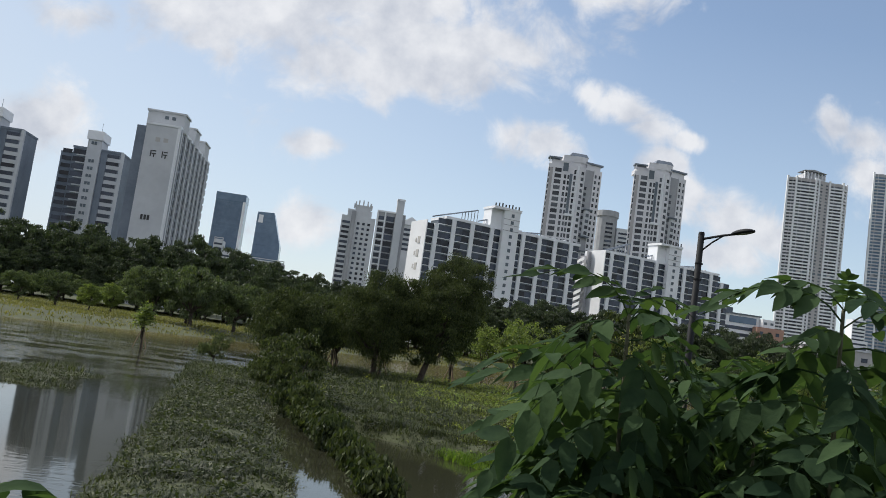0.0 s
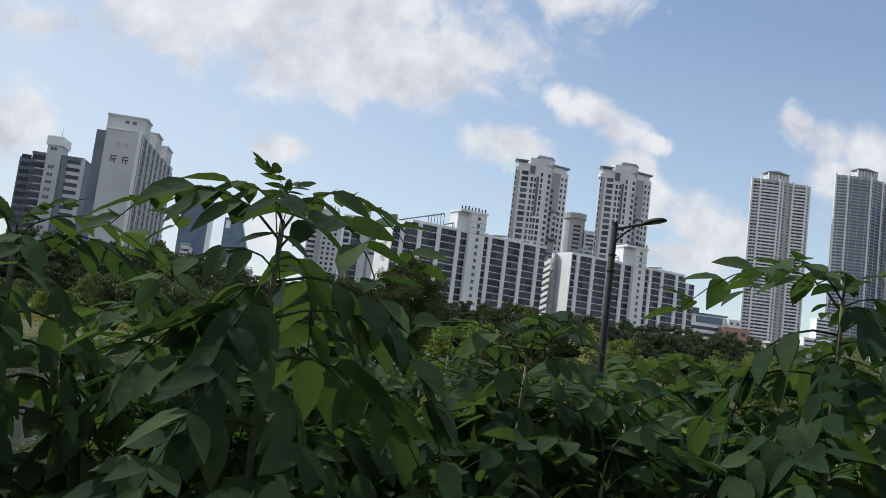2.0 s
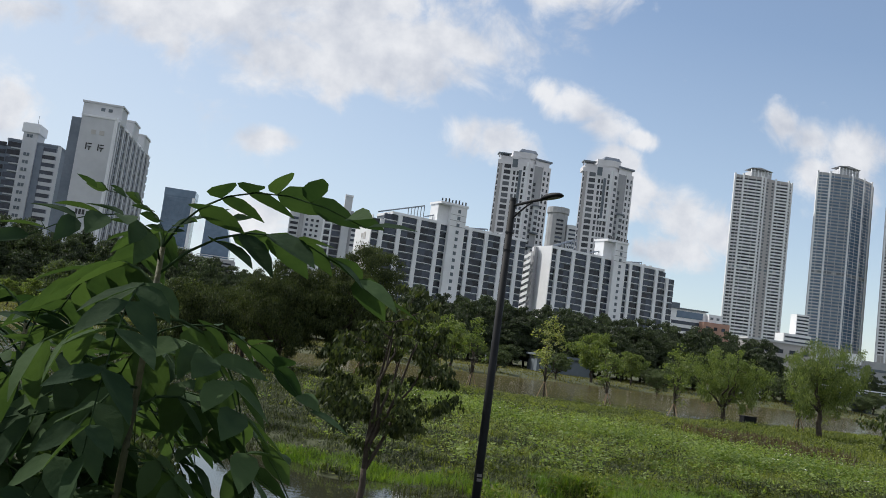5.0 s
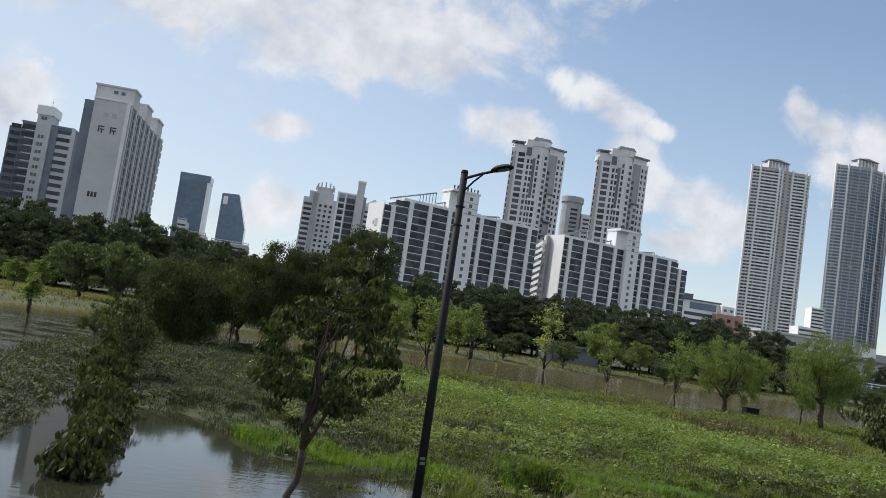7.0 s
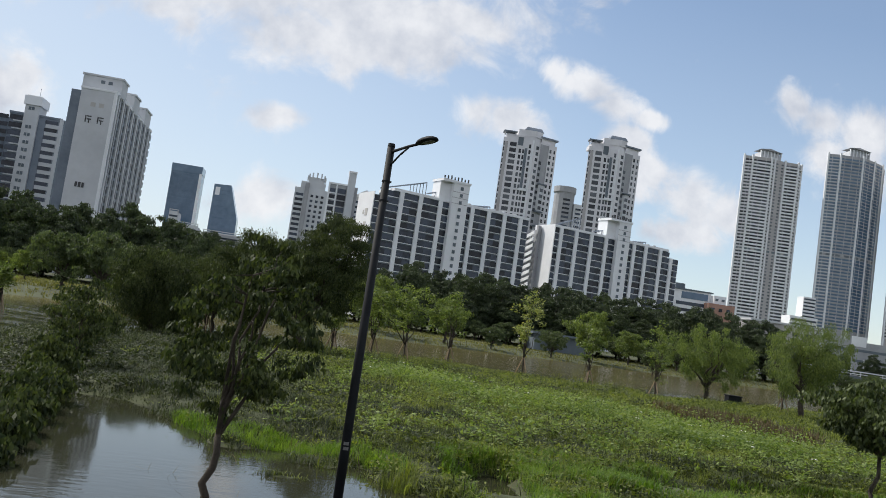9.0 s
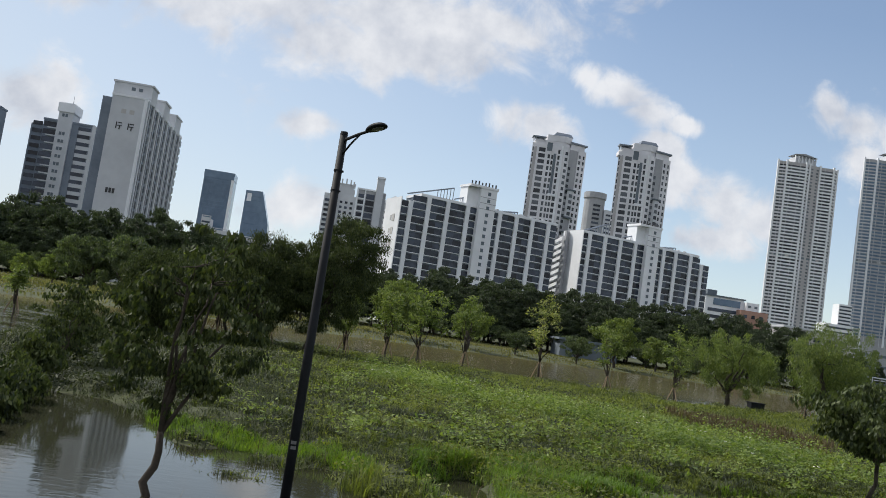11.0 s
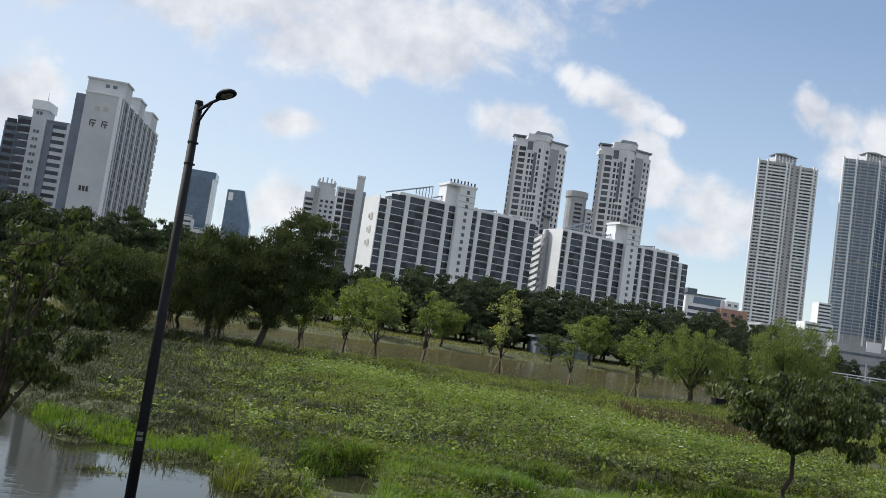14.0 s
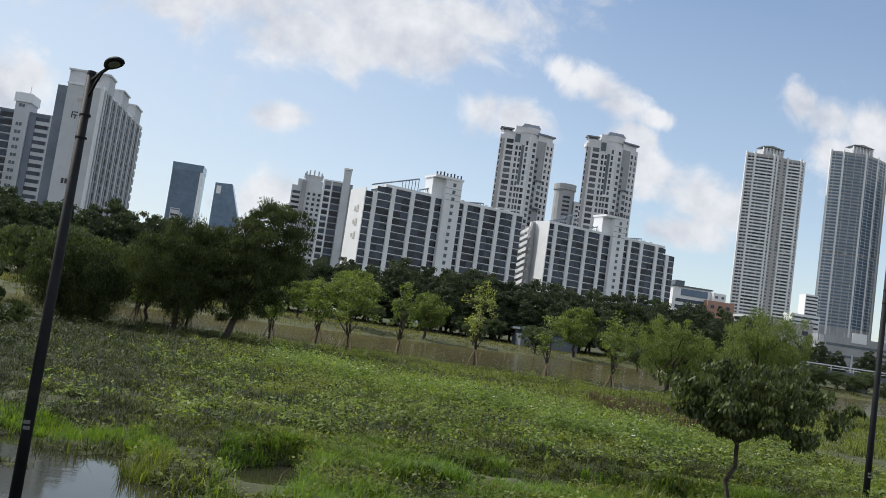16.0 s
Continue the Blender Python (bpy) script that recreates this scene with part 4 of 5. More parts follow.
def sky_tower(name, m, h, label, group, turned):
    """Slender tower of some sixty floors: white balcony strips, glass bands, a plant floor and a crown."""
    b = thing(name, m, label, "building", group)
    fl = 3.5
    strips = [((0, 6), (8, 3), "white"), ((8, 3), (28, 0), "white"), ((28, 0), (33, 2.5), "pale"), ((33, 2.5), (46, 4.5), "tan"), ((46, 4.5), (60, 2.5), "pale"), ((60, 2.5), (67, 8), "grey")]
    if turned:
        strips = [((0, 8), (12, 4), "pale"), ((12, 4), (36, 0), "pale"), ((36, 0), (56, 9), "grey"), ((56, 9), (72, 18), "grey")]
    poly = [strips[0][0]] + [q for p, q, k in strips] + [(strips[-1][1][0] + (8 if not turned else 14), 34), (21 if not turned else 25, 34)]
    bm = bmesh.new()
    prism(bm, poly, 0, h)
    part("wall", bm, M["tan"] if not turned else M["grey"], b)
    n = int((h - 60) / fl)
    plant = int(n * 0.58)
    done = set()
    for p, q, key in strips:
        L = (Vector(q) - Vector(p)).length
        for f in range(n):
            if f == plant:
                face_pieces(b, "plant_louvre", "dark", p, q, h - 5 - fl * f, fl, 1, [(1.0, L * 0.4), (L * 0.6, L - 1)], 2.2)
                continue
            if key == "tan":
                face_pieces(b, "window", "glass_far", p, q, h - 5 - fl * f, fl, 1, [(2, 4.5), (L - 4.5, L - 2)], 1.7)
            else:
                face_pieces(b, "window_band", "glass_tower" if not turned else "blue", p, q, h - 5 - fl * f, fl, 1, [(0.7, L - 0.7)], 1.75 if not (turned and key == "grey") else 2.5, 0.3, 0.05)
        d = (Vector(q) - Vector(p)).normalized()
        if key != "tan":
            step = 9.0 if not turned else 8.0
            for s in np.arange(step * 0.55, L - 2.0, step):
                c = Vector(p) + d * float(s)
                part("pier", boxes((-0.22, 0.22, -0.25, 0.25, 0, h)), M["pale"], b, at=pose(c.x, c.y, 0))
            for s in (0.0, L):
                c = Vector(p) + d * s
                if tuple(c.to_tuple(2)) in done:
                    continue
                done.add(tuple(c.to_tuple(2)))
                part("corner_pier", boxes((-0.9, 0.9, -0.9, 0.9, 0, h + 1.5)), M["white"], b, at=pose(c.x, c.y, 0))
            for f in range(0, n):
                if not turned:
                    face_pieces(b, "spandrel", "white" if L > 10 else "cream", p, q, h - 5 - fl * f - 1.6, fl, 1, [(0.3, L - 0.3)], 1.55, 1.2, 0.8)
                elif key == "pale":
                    face_pieces(b, "spandrel", "pale" if L < 20 else "grey", p, q, h - 5 - fl * f - 1.3, fl, 1, [(0.3, L - 0.3)], 0.9, 0.9, 0.5)
    cx = 30 if not turned else 36
    crown = part("crown", boxes((cx - 12, cx + 12, 8, 20, h, h + 7), (cx - 8, cx + 8, 9, 18, h + 7, h + 9.5)), M["pale"], b)
    bm = bmesh.new()
    lo = [bm.verts.new(v) for v in ((cx - 12.5, 5, h + 10.0), (cx + 12.5, 5, h + 8.6), (cx + 12.5, 22, h + 8.6), (cx - 12.5, 22, h + 10.0))]
    mid = [bm.verts.new(v) for v in ((cx - 2, 5, h + 11.4), (cx - 2, 22, h + 11.4))]
    for q in ((lo[0], lo[1], mid[0]), (lo[1], lo[2], mid[1], mid[0]), (lo[2], lo[3], mid[1]), (lo[3], lo[0], mid[0], mid[1]), (lo[3], lo[2], lo[1], lo[0])):
        bm.faces.new(q)
    part("crown_roof", bm, M["grey"], crown)
    for k in range(7):
        piece("crown_fin", "white", crown, cx - 11.5 + 3.8 * k, 7.0, h + 4.4, 0.8, 1.4, 8.8)
    return b


sky_tower("sky_tower", pose(429.5, 848, 0), 228, "very tall white tower with banded balconies", "sky towers", False)
sky_tower("sky_tower", pose(526, 848, 0), 247, "very tall grey-blue glass tower with white piers", "sky towers", True)
sky_tower("sky_tower", pose(597, 830, 0), 312, "tallest white residential tower beyond the glass one", "sky towers", False)


def office_towers():
    b = thing("office_tower", pose(-169.5, 1000, 0), "blue glass office tower with a dark roof band", "building")
    part("wall", boxes((0, 33, 0, 28, 0, 132)), M["blue"], b)
    part("roof_band", boxes((-0.3, 33.3, -0.3, 28.3, 132, 140)), M["blue"], b)
    for k in range(12):
        piece("mullion", "blue", b, 2 + 2.65 * k, -0.2, 66, 0.35, 0.4, 132)
    for f in range(30):
        piece("floor_band", "blue", b, 16.5, -0.15, 130 - 4.0 * f, 33, 0.3, 0.5)
    part("edge_pier", boxes((30.5, 33.4, -0.5, 1, 0, 132)), M["white"], b)
    c = thing("office_tower", pose(-121, 1000, 0), "blue-grey office tower with a slanting side", "building")
    bm = bmesh.new()
    vs = [bm.verts.new((x, y, z)) for y in (0, 24) for x, z in ((0, 0), (32, 0), (30, 88), (18.5, 125), (0, 124))]
    bm.faces.new(vs[:5])
    bm.faces.new(vs[5:][::-1])
    for i in range(5):
        j = (i + 1) % 5
        bm.faces.new((vs[j], vs[i], vs[i + 5], vs[j + 5]))
    bmesh.ops.recalc_face_normals(bm, faces=bm.faces)
    part("wall", bm, M["blue"], c)
    part("sign_panel", boxes((2, 7, -0.4, 0, 112, 121)), M["white"], c)
    for f in range(22):
        piece("floor_band", "blue", c, 9, -0.15, 118 - 4.5 * f, 17.5, 0.3, 0.6)
    # lower blocks in front of them
    for x, w, h, k in ((-152, 26, 70, "pale"), (-120, 40, 66, "grey"), (-96, 26, 54, "pale"), (-158, 10, 82, "pale")):
        o = thing("office_block", pose(x, 960, 0), "low pale office block beneath the blue towers", "building", "low office blocks")
        part("wall", boxes((0, w, 0, 20, 0, h)), M[k], o)
        part("roof_rail", boxes((0, w, 0.0, 0.6, h, h + 1.2), (0, w, 0, 0.5, h + 2.4, h + 3.2), (0, 0.8, 0, 0.6, h, h + 3), (w - 0.8, w, 0, 0.6, h, h + 3)), M["pale"], o)
        for f in range(6):
            piece("window_band", "glass", o, w / 2, -0.05, h - 4 - 5 * f, w * 0.86, 0.3, 2.0)


office_towers()


def stepped_condo():
    b = thing("condominium", pose(-18.5, 500, 0), "grey condominium with stepped arched roof", "building")
    part("wall", boxes((0, 19.5, 2, 18, 0, 70), (3, 17, 2.5, 17, 70, 74), (7, 16, 3, 16, 74, 77)), M["pale"], b)
    bm = bmesh.new()
    for k in range(7):
        a = math.pi * k / 6
        piece("roof_fin", "pale", b, 11.5 + 5.0 * math.cos(a), 2.6, 76.0 + 2.4 * math.sin(a), 0.8, 0.8, 3)
    box(bm, 5.5, 8.0, 0.8, 2.1, 0, 73)
    part("bay", bm, M["grey"], b)
    for f in range(22):
        z = 66 - 2.9 * f
        piece("window_band", "glass", b, 2.9, 1.95, z, 4.4, 0.25, 1.5)
        for x in (10, 13, 16):
            piece("window", "glass", b, x, 1.95, z, 1.5, 0.25, 1.4)
    c = thing("condominium", pose(-0.5, 398, 0), "grey condominium with a tall pale lift shaft", "building")
    part("wall", boxes((0, 13, 1, 15, 0, 60.3)), M["grey"], c)
    part("lift_shaft", boxes((8.2, 11.6, -0.6, 5, 0, 66.5)), M["pale"], c)
    bm = bmesh.new()
    prism(bm, [(8.0, -0.8), (11.8, -0.8), (11.8, 5.2), (8.0, 5.2)], 66.5, 67.3)
    part("shaft_cap", bm, M["white"], c)
    part("frame", boxes((-0.4, 0.4, 0.5, 1.5, 0, 61), (-0.4, 8.2, 0.6, 1.4, 60.3, 61), (3.2, 3.8, 0.6, 1.2, 0, 60.3)), M["white"], c)
    for f in range(20):
        z = 57.5 - 2.9 * f
        piece("window", "glass", c, 1.8, 0.95, z, 2.5, 0.25, 1.7)
        piece("window", "glass", c, 6.0, 0.95, z, 3.8, 0.25, 2.3)
        piece("spandrel", "white", c, 1.8, 0.9, z - 1.3, 2.8, 0.4, 0.5)
    d = thing("condominium", pose(176, 650, 0), "slim grey tower with a rounded flat cap", "building")
    bm = bmesh.new()
    prism(bm, [(8 + 8 * math.cos(k * math.tau / 16), 8 + 8 * math.sin(k * math.tau / 16)) for k in range(16)], 0, 120)
    prism(bm, [(8 + 8.8 * math.cos(k * math.tau / 16), 8 + 8.8 * math.sin(k * math.tau / 16)) for k in range(16)], 120, 124.5)
    part("wall", bm, M["grey"], d)
    part("side_wing", boxes((15, 25, 2, 14, 0, 112)), M["pale"], d)
    for f in range(22):
        piece("window_band", "glass", d, 8, 0.4, 114 - 3.4 * f, 5.5, 0.8, 1.6)
        piece("window_band", "glass", d, 20, 1.95, 108 - 3.4 * f, 7, 0.3, 1.5)
    # gabled roof of a further block between the condominiums
    e = thing("condominium", pose(16, 520, 0), "pale block with a gabled white roof", "building")
    part("wall", boxes((0, 14, 0, 12, 0, 72)), M["pale"], e)
    bm = bmesh.new()
    vs = [bm.verts.new(p) for p in ((-1, -1, 72), (15, -1, 72), (15, 13, 72), (-1, 13, 72), (7, -1, 77), (7, 13, 77))]
    for q in ((0, 1, 4), (2, 3, 5), (1, 2, 5, 4), (3, 0, 4, 5), (3, 2, 1, 0)):
        bm.faces.new([vs[i] for i in q])
    part("roof", bm, M["white"], e)
    for f in range(5):
        piece("window_band", "glass", e, 7, -0.05, 69 - 3 * f, 11, 0.25, 1.5)


stepped_condo()


def low_buildings():
    b = thing("school_building", pose(214, 498, 0), "low white building with blue glass upper storey", "building")
    part("wall", boxes((0, 24, 0, 16, 0, 46)), M["white"], b)
    part("glass_front", boxes((5, 22, -0.3, 0, 41, 45)), M["blue"], b)
    part("roof", boxes((-0.8, 25, -0.8, 17, 46, 46.8), (2, 8, 3, 10, 46.8, 50)), M["dark"], b)
    for f in range(4):
        piece("window_band", "glass", b, 12, -0.05, 38 - 4 * f, 20, 0.3, 2.0)
    c = thing("brick_building", pose(234, 492, 0), "orange brick building with a white upper box", "building")
    part("wall", boxes((0, 17, 0, 14, 0, 40.0)), M["brick"], c)
    part("upper_box", boxes((4, 12, 2, 12, 40.0, 45)), M["white"], c)
    for x in (3, 8, 13):
        piece("window", "glass", c, x, -0.05, 36.5, 2.2, 0.25, 2.0)
    for x in (6, 10):
        piece("window", "dark", c, x, 1.95, 42.6, 1.8, 0.25, 1.4)
    d = thing("podium_building", pose(262, 420, 0), "wide grey podium building with a white sign", "building")
    part("wall", boxes((0, 70, 0, 30, 0, 26.5)), M["grey"], d)
    part("sign_panel", boxes((19, 27.5, -0.3, 0, 24, 29.3)), M["white"], d)
    part("pillar", boxes((0.5, 3.0, -0.6, 0, 0, 26)), M["pale"], d)
    for f in range(3):
        piece("window_band", "dark", d, 36, -0.05, 22 - 5.5 * f, 62, 0.3, 1.3)
    for k in range(9):
        piece("lamp_strip", "pale", d, 6 + 7 * k, -0.2, 13, 0.8, 0.4, 9)
    e = thing("office_block", pose(410, 700, 0), "small white stepped office block between towers", "building")
    part("wall", boxes((0, 26, 0, 14, 0, 56), (12, 24, 2, 12, 56, 74)), M["white"], e)
    for f in range(6):
        piece("window_band", "glass", e, 18, 1.95, 72 - 3.0 * f, 11, 0.3, 1.3)
        piece("window_band", "glass", e, 13, -0.05, 53 - 4 * f, 24, 0.3, 1.6)
    g = thing("service_building", pose(159, 300, 0), "low beige service building behind the trees", "building")
    part("wall", boxes((0, 26, 0, 10, 0, 22)), M["tan"], g)
    part("roof", boxes((-0.5, 26.5, -0.5, 10.5, 22, 22.7)), M["pale"], g)
    for k in range(5):
        piece("window", "glass", g, 3 + 5 * k, -0.05, 19, 2.4, 0.25, 1.5)
    h = thing("pavilion", pose(47, 186, 0.4), "low grey hall half hidden by far trees", "building")
    part("wall", boxes((0, 13, 0, 8, -1.4, 4.2)), M["dark"], h)
    bm = bmesh.new()
    prism(bm, [(-0.7, -0.8), (13.7, -0.8), (13.7, 8.8), (-0.7, 8.8)], 4.2, 4.7)
    part("roof", bm, M["dark"], h)
    # raised road at the far side with its rail
    r = thing("viaduct", pose(112, 196, 0), "low concrete riverside road with a pale guard rail", "road")
    part("deck", boxes((0, 260, 0, 12, 4.6, 5.6)), M["dark"], r)
    part("surface", boxes((0, 260, 0.5, 11.5, 5.604, 5.7)), M["road"], r)
    part("rail", boxes((0, 260, -0.15, 0.15, 6.7, 6.95), (0, 260, -0.1, 0.1, 6.15, 6.3)), M["white"], r)
    for k in range(44):
        piece("rail_post", "pale", r, 3 + 6 * k, 0, 6.2, 0.2, 0.2, 1.2)
    for k in range(13):
        piece("pier", "dark", r, 6 + 20 * k, 6, 2.3, 1.4, 6, 4.6)


low_buildings()


# ---- street lamps ----
def street_lamp(m, top, arm_turn, label):
    lamp = thing("street_lamp", m, label, "street lamp", "riverside street lamps")
    bm = bmesh.new()
    tube(bm, [(0, 0, -0.6), (0, 0, 2.0), (0, 0, top)], [0.082, 0.076, 0.062], 20)
    part("pole", bm, M["steel"], lamp, smooth=True)
    bm = bmesh.new()
    tube(bm, [(0, 0, top), (0, 0, top + 0.05)], [0.066, 0.055], 20)
    part("cap", bm, M["steel"], lamp)
    c, s = math.cos(radians(arm_turn)), math.sin(radians(arm_turn))

    def at(r, z):
        return (r * c, r * s, z)
    bm = bmesh.new()
    tube(bm, [at(0.0, top - 0.10), at(0.5, top - 0.035), at(0.85, top - 0.01)], [0.026, 0.024, 0.022], 10)
    tube(bm, [at(0.0, top - 0.36), at(0.3, top - 0.16), at(0.52, top - 0.05)], [0.018, 0.017, 0.016], 8)
    part("arm", bm, M["steel"], lamp, smooth=True)
    bm = bmesh.new()
    bmesh.ops.create_uvsphere(bm, u_segments=20, v_segments=12, radius=1.0)
    for vert in bm.verts:
        x, y, z = vert.co
        vert.co = (x * 0.27, y * (0.115 + 0.025 * x), z * (0.075 if z > 0 else 0.03))
    head = part("lamp_head", bm, M["steel"], lamp, at=pose(0.98 * c, 0.98 * s, top + 0.01, 0, 0, arm_turn) @ pose(0, 0, 0, 0, -6, 0), smooth=True)
    bm = bmesh.new()
    bmesh.ops.create_uvsphere(bm, u_segments=16, v_segments=8, radius=1.0)
    for vert in bm.verts:
        x, y, z = vert.co
        vert.co = (x * 0.15 + 0.05, y * 0.07, z * 0.016 - 0.022)
    part("lens", bm, M["lamp"], head, smooth=True)
    for z in (top - 0.62, top - 0.95):
        bm = bmesh.new()
        tube(bm, [(0, 0, z), (0, 0, z + 0.03)], [0.073, 0.073], 16)
        box(bm, 0.065, 0.09, -0.015, 0.015, z, z + 0.03)
        part("clamp", bm, M["steel"], lamp)
    bm = boxes((-0.045, 0.04, -0.084, -0.04, 1.06, 1.11), (-0.04, 0.045, -0.084, -0.04, 0.98, 1.03))
    part("sticker", bm, M["tan_dim"], lamp, "small weathered grey sticker")
    return lamp


street_lamp(pose(-3.216, 12.318, 0), 6.09, -60.5, "tall dark steel street lamp standing at the pond edge")
street_lamp(pose(14.7, 19.5, 0), 6.3, -60.5, "tall dark steel street lamp beside a round tree")


# ---- trees ----
def leaf_cloud(centers, sizes, per, leaf, rng, mat, droop=0.0, aspect=0.5, flat=0.7):
    """Diamond leaves round clump centres; droop pulls them into hanging strands."""
    n = len(centers) * per
    c = np.repeat(centers, per, 0)
    s = np.repeat(sizes, per)
    p = rng.normal(0, 1, (n, 3))
    p /= np.maximum(np.linalg.norm(p, axis=1, keepdims=True), 1e-6)
    p *= (rng.uniform(0, 1, n) ** 0.45)[:, None]
    p[:, 2] *= flat
    if droop:
        p[:, 2] = p[:, 2] * 0.5 - droop * rng.uniform(0, 1, n) ** 1.2
        p[:, :2] *= 0.75
    pos = c + p * s[:, None]
    d = rng.normal(0, 1, (n, 3))
    if droop:
        d[:, 2] = -np.abs(d[:, 2]) - 1.5
    else:
        d[:, 2] = d[:, 2] * 0.6 - 0.35
    d /= np.linalg.norm(d, axis=1, keepdims=True)
    side = np.cross(d, rng.normal(0, 1, (n, 3)))
    side /= np.maximum(np.linalg.norm(side, axis=1, keepdims=True), 1e-6)
    L = (leaf * rng.uniform(0.6, 1.25, n))[:, None]
    w = L * aspect / 2
    verts = np.stack([pos, pos + d * L * 0.45 + side * w, pos + d * L, pos + d * L * 0.45 - side * w], 1).reshape(-1, 3)
    faces = np.arange(n * 4).reshape(-1, 4)
    return raw_mesh(verts, faces, mat)


def limb(bm, p, q, r0, r1, rng, sag=0.0, steps=5, sides=6):
    p, q = Vector(p), Vector(q)
    pts, radii = [], []
    for i in range(steps + 1):
        k = i / steps
        jit = Vector(rng.normal(0, 0.035, 3)) * (q - p).length * (0 < i < steps)
        pts.append(p.lerp(q, k) + jit + Vector((0, 0, sag * math.sin(math.pi * k))))
        radii.append(r0 + (r1 - r0) * k)
    tube(bm, pts, radii, sides)
    return pts


def tree(name, m, h, rx, base, mat, label, group="", seed=1, trunk_r=0.12, clumps=60, per=60, leaf=0.16, clump=0.5, droop=0.0,
         limbs=6, lean=(0, 0), fork=0.3, stakes=False, aspect=0.5, hollow=0.35, top_bias=0.0, twigs=2, shape=1.0, category="tree", upright=False):
    """Trunk with forks and limbs, and a crown of leaf clumps inside an uneven egg from base to h."""
    rng = np.random.default_rng(seed)
    big = name in ("willow", "round_tree", "forked_tree")
    t = thing(name, m, label, category, group)
    mid, half = (base + h) / 2, (h - base) / 2
    lumps = rng.normal(0, 1, (7, 3))
    lumps /= np.linalg.norm(lumps, axis=1, keepdims=True)
    pts = []
    while len(pts) < clumps:
        d = rng.normal(0, 1, 3)
        d /= np.linalg.norm(d)
        r = rng.uniform(hollow, 1.0) ** 0.6
        bulge = 0.82 + 0.28 * max(0.0, float((lumps @ d).max())) ** 6
        taper = 1.0 - (1 - shape) * max(0.0, d[2])
        p = np.array([d[0] * rx * r * bulge * taper, d[1] * rx * r * bulge * taper, mid + d[2] * half * r * bulge + top_bias * half * (1 - d[0] ** 2) * 0.1])
        pts.append(p + np.array([lean[0], lean[1], 0]) * (p[2] / h))
    pts = np.array(pts)
    sizes = clump * rng.uniform(0.6, 1.35, len(pts))
    bm = bmesh.new()
    zf = max(0.35, base + (h - base) * 0.08) if fork > 0.25 else h * fork
    top = Vector((lean[0] * zf / h, lean[1] * zf / h, zf))
    limb(bm, (0, 0, -0.3), top, trunk_r * 1.15, trunk_r * 0.8, rng, 0, 5, 9)
    order = rng.permutation(len(pts))
    if upright:
        order = sorted(order, key=lambda i: pts[i][2] < mid + 0.25 * half)
    mains, wood_of = [], []
    for i in range(limbs):
        tgt = Vector(pts[order[i]])
        q = top.lerp(tgt, 0.8)
        q.z = max(q.z, top.z + 0.35 * half)
        wood_of.append(bmesh.new() if big else bm)
        mains.append(limb(wood_of[-1], top - Vector((0, 0, 0.05 * zf)), q, trunk_r * 0.62, trunk_r * 0.2, rng, 0.05 * half))
    for i in order[limbs:limbs + limbs * twigs]:
        tgt = Vector(pts[i])
        src, j = min(((p, j) for j, mm in enumerate(mains) for p in mm[1:]), key=lambda c: (c[0] - tgt).length)
        limb(wood_of[j], src, tgt, trunk_r * 0.2, trunk_r * 0.06, rng, 0, 3, 5)
    part("trunk", bm, M["bark"], t, smooth=True)
    if big:
        for w in wood_of:
            part("limb", w, M["bark"], t, smooth=True)
    part("crown", leaf_cloud(pts, sizes, per, leaf, rng, mat, droop, aspect), mat, t)
    if stakes:
        for k in range(3):
            a = k * math.tau / 3 + 0.5 + seed
            bm = bmesh.new()
            tube(bm, [(0.62 * math.cos(a), 0.62 * math.sin(a), -0.1), (0.05 * math.cos(a), 0.05 * math.sin(a), 1.45)], [0.045, 0.04], 6)
            part("stake", bm, M["wood"], t, "pale wooden support stake")
        bm = bmesh.new()
        tube(bm, [(0, 0, 1.32), (0, 0, 1.42)], [trunk_r * 1.25, trunk_r * 1.25], 10)
        part("tie", bm, M["wood"], t)
    return t


def gz(x, y):
    return float(height(x, y))


def stand(x, y, rz=0.0, s=1.0):
    return pose(x, y, max(gz(x, y), -0.1) - 0.02, 0, 0, rz) @ Matrix.Scale(s, 4)


# three big dark willows on the river side of the meadow
g = "dark willows by the river"
tree("willow", stand(-13.2, 53.5), 6.0, 3.0, 0.5, M["leaf_dark"], "broad dark green willow by the river", g, 21, 0.2, 250, 260, 0.17, 0.8, 0.8, 7, fork=0.2, hollow=0.25, aspect=0.3)
tree("willow", stand(-7.6, 55.6), 8.0, 3.4, 1.1, M["leaf_dark"], "dark green willow with hanging branches", g, 22, 0.2, 250, 280, 0.17, 0.85, 0.8, 7, lean=(0.5, 0), fork=0.2, hollow=0.25, aspect=0.3)
tree("willow", stand(-4.3, 55.5), 10.5, 2.9, 1.0, M["leaf_dark"], "tall dark willow leaning over the bank", g, 23, 0.22, 280, 260, 0.17, 0.8, 0.5, 8, lean=(2.2, 0), fork=0.18, hollow=0.25, aspect=0.3)
tree("willow", stand(-10.2, 60.4), 6.2, 2.6, 1.7, M["leaf_dark"], "smaller dark willow behind the others", g, 26, 0.13, 120, 200, 0.18, 0.75, 0.6, 6, fork=0.2, hollow=0.2, aspect=0.3)
tree("willow", stand(-17.8, 52.5), 2.3, 1.3, 0.2, M["leaf_near"], "low grey-green willow bush in flood water", g, 24, 0.06, 40, 80, 0.16, 0.4, 0.4, 5, fork=0.2, hollow=0.2, aspect=0.3)

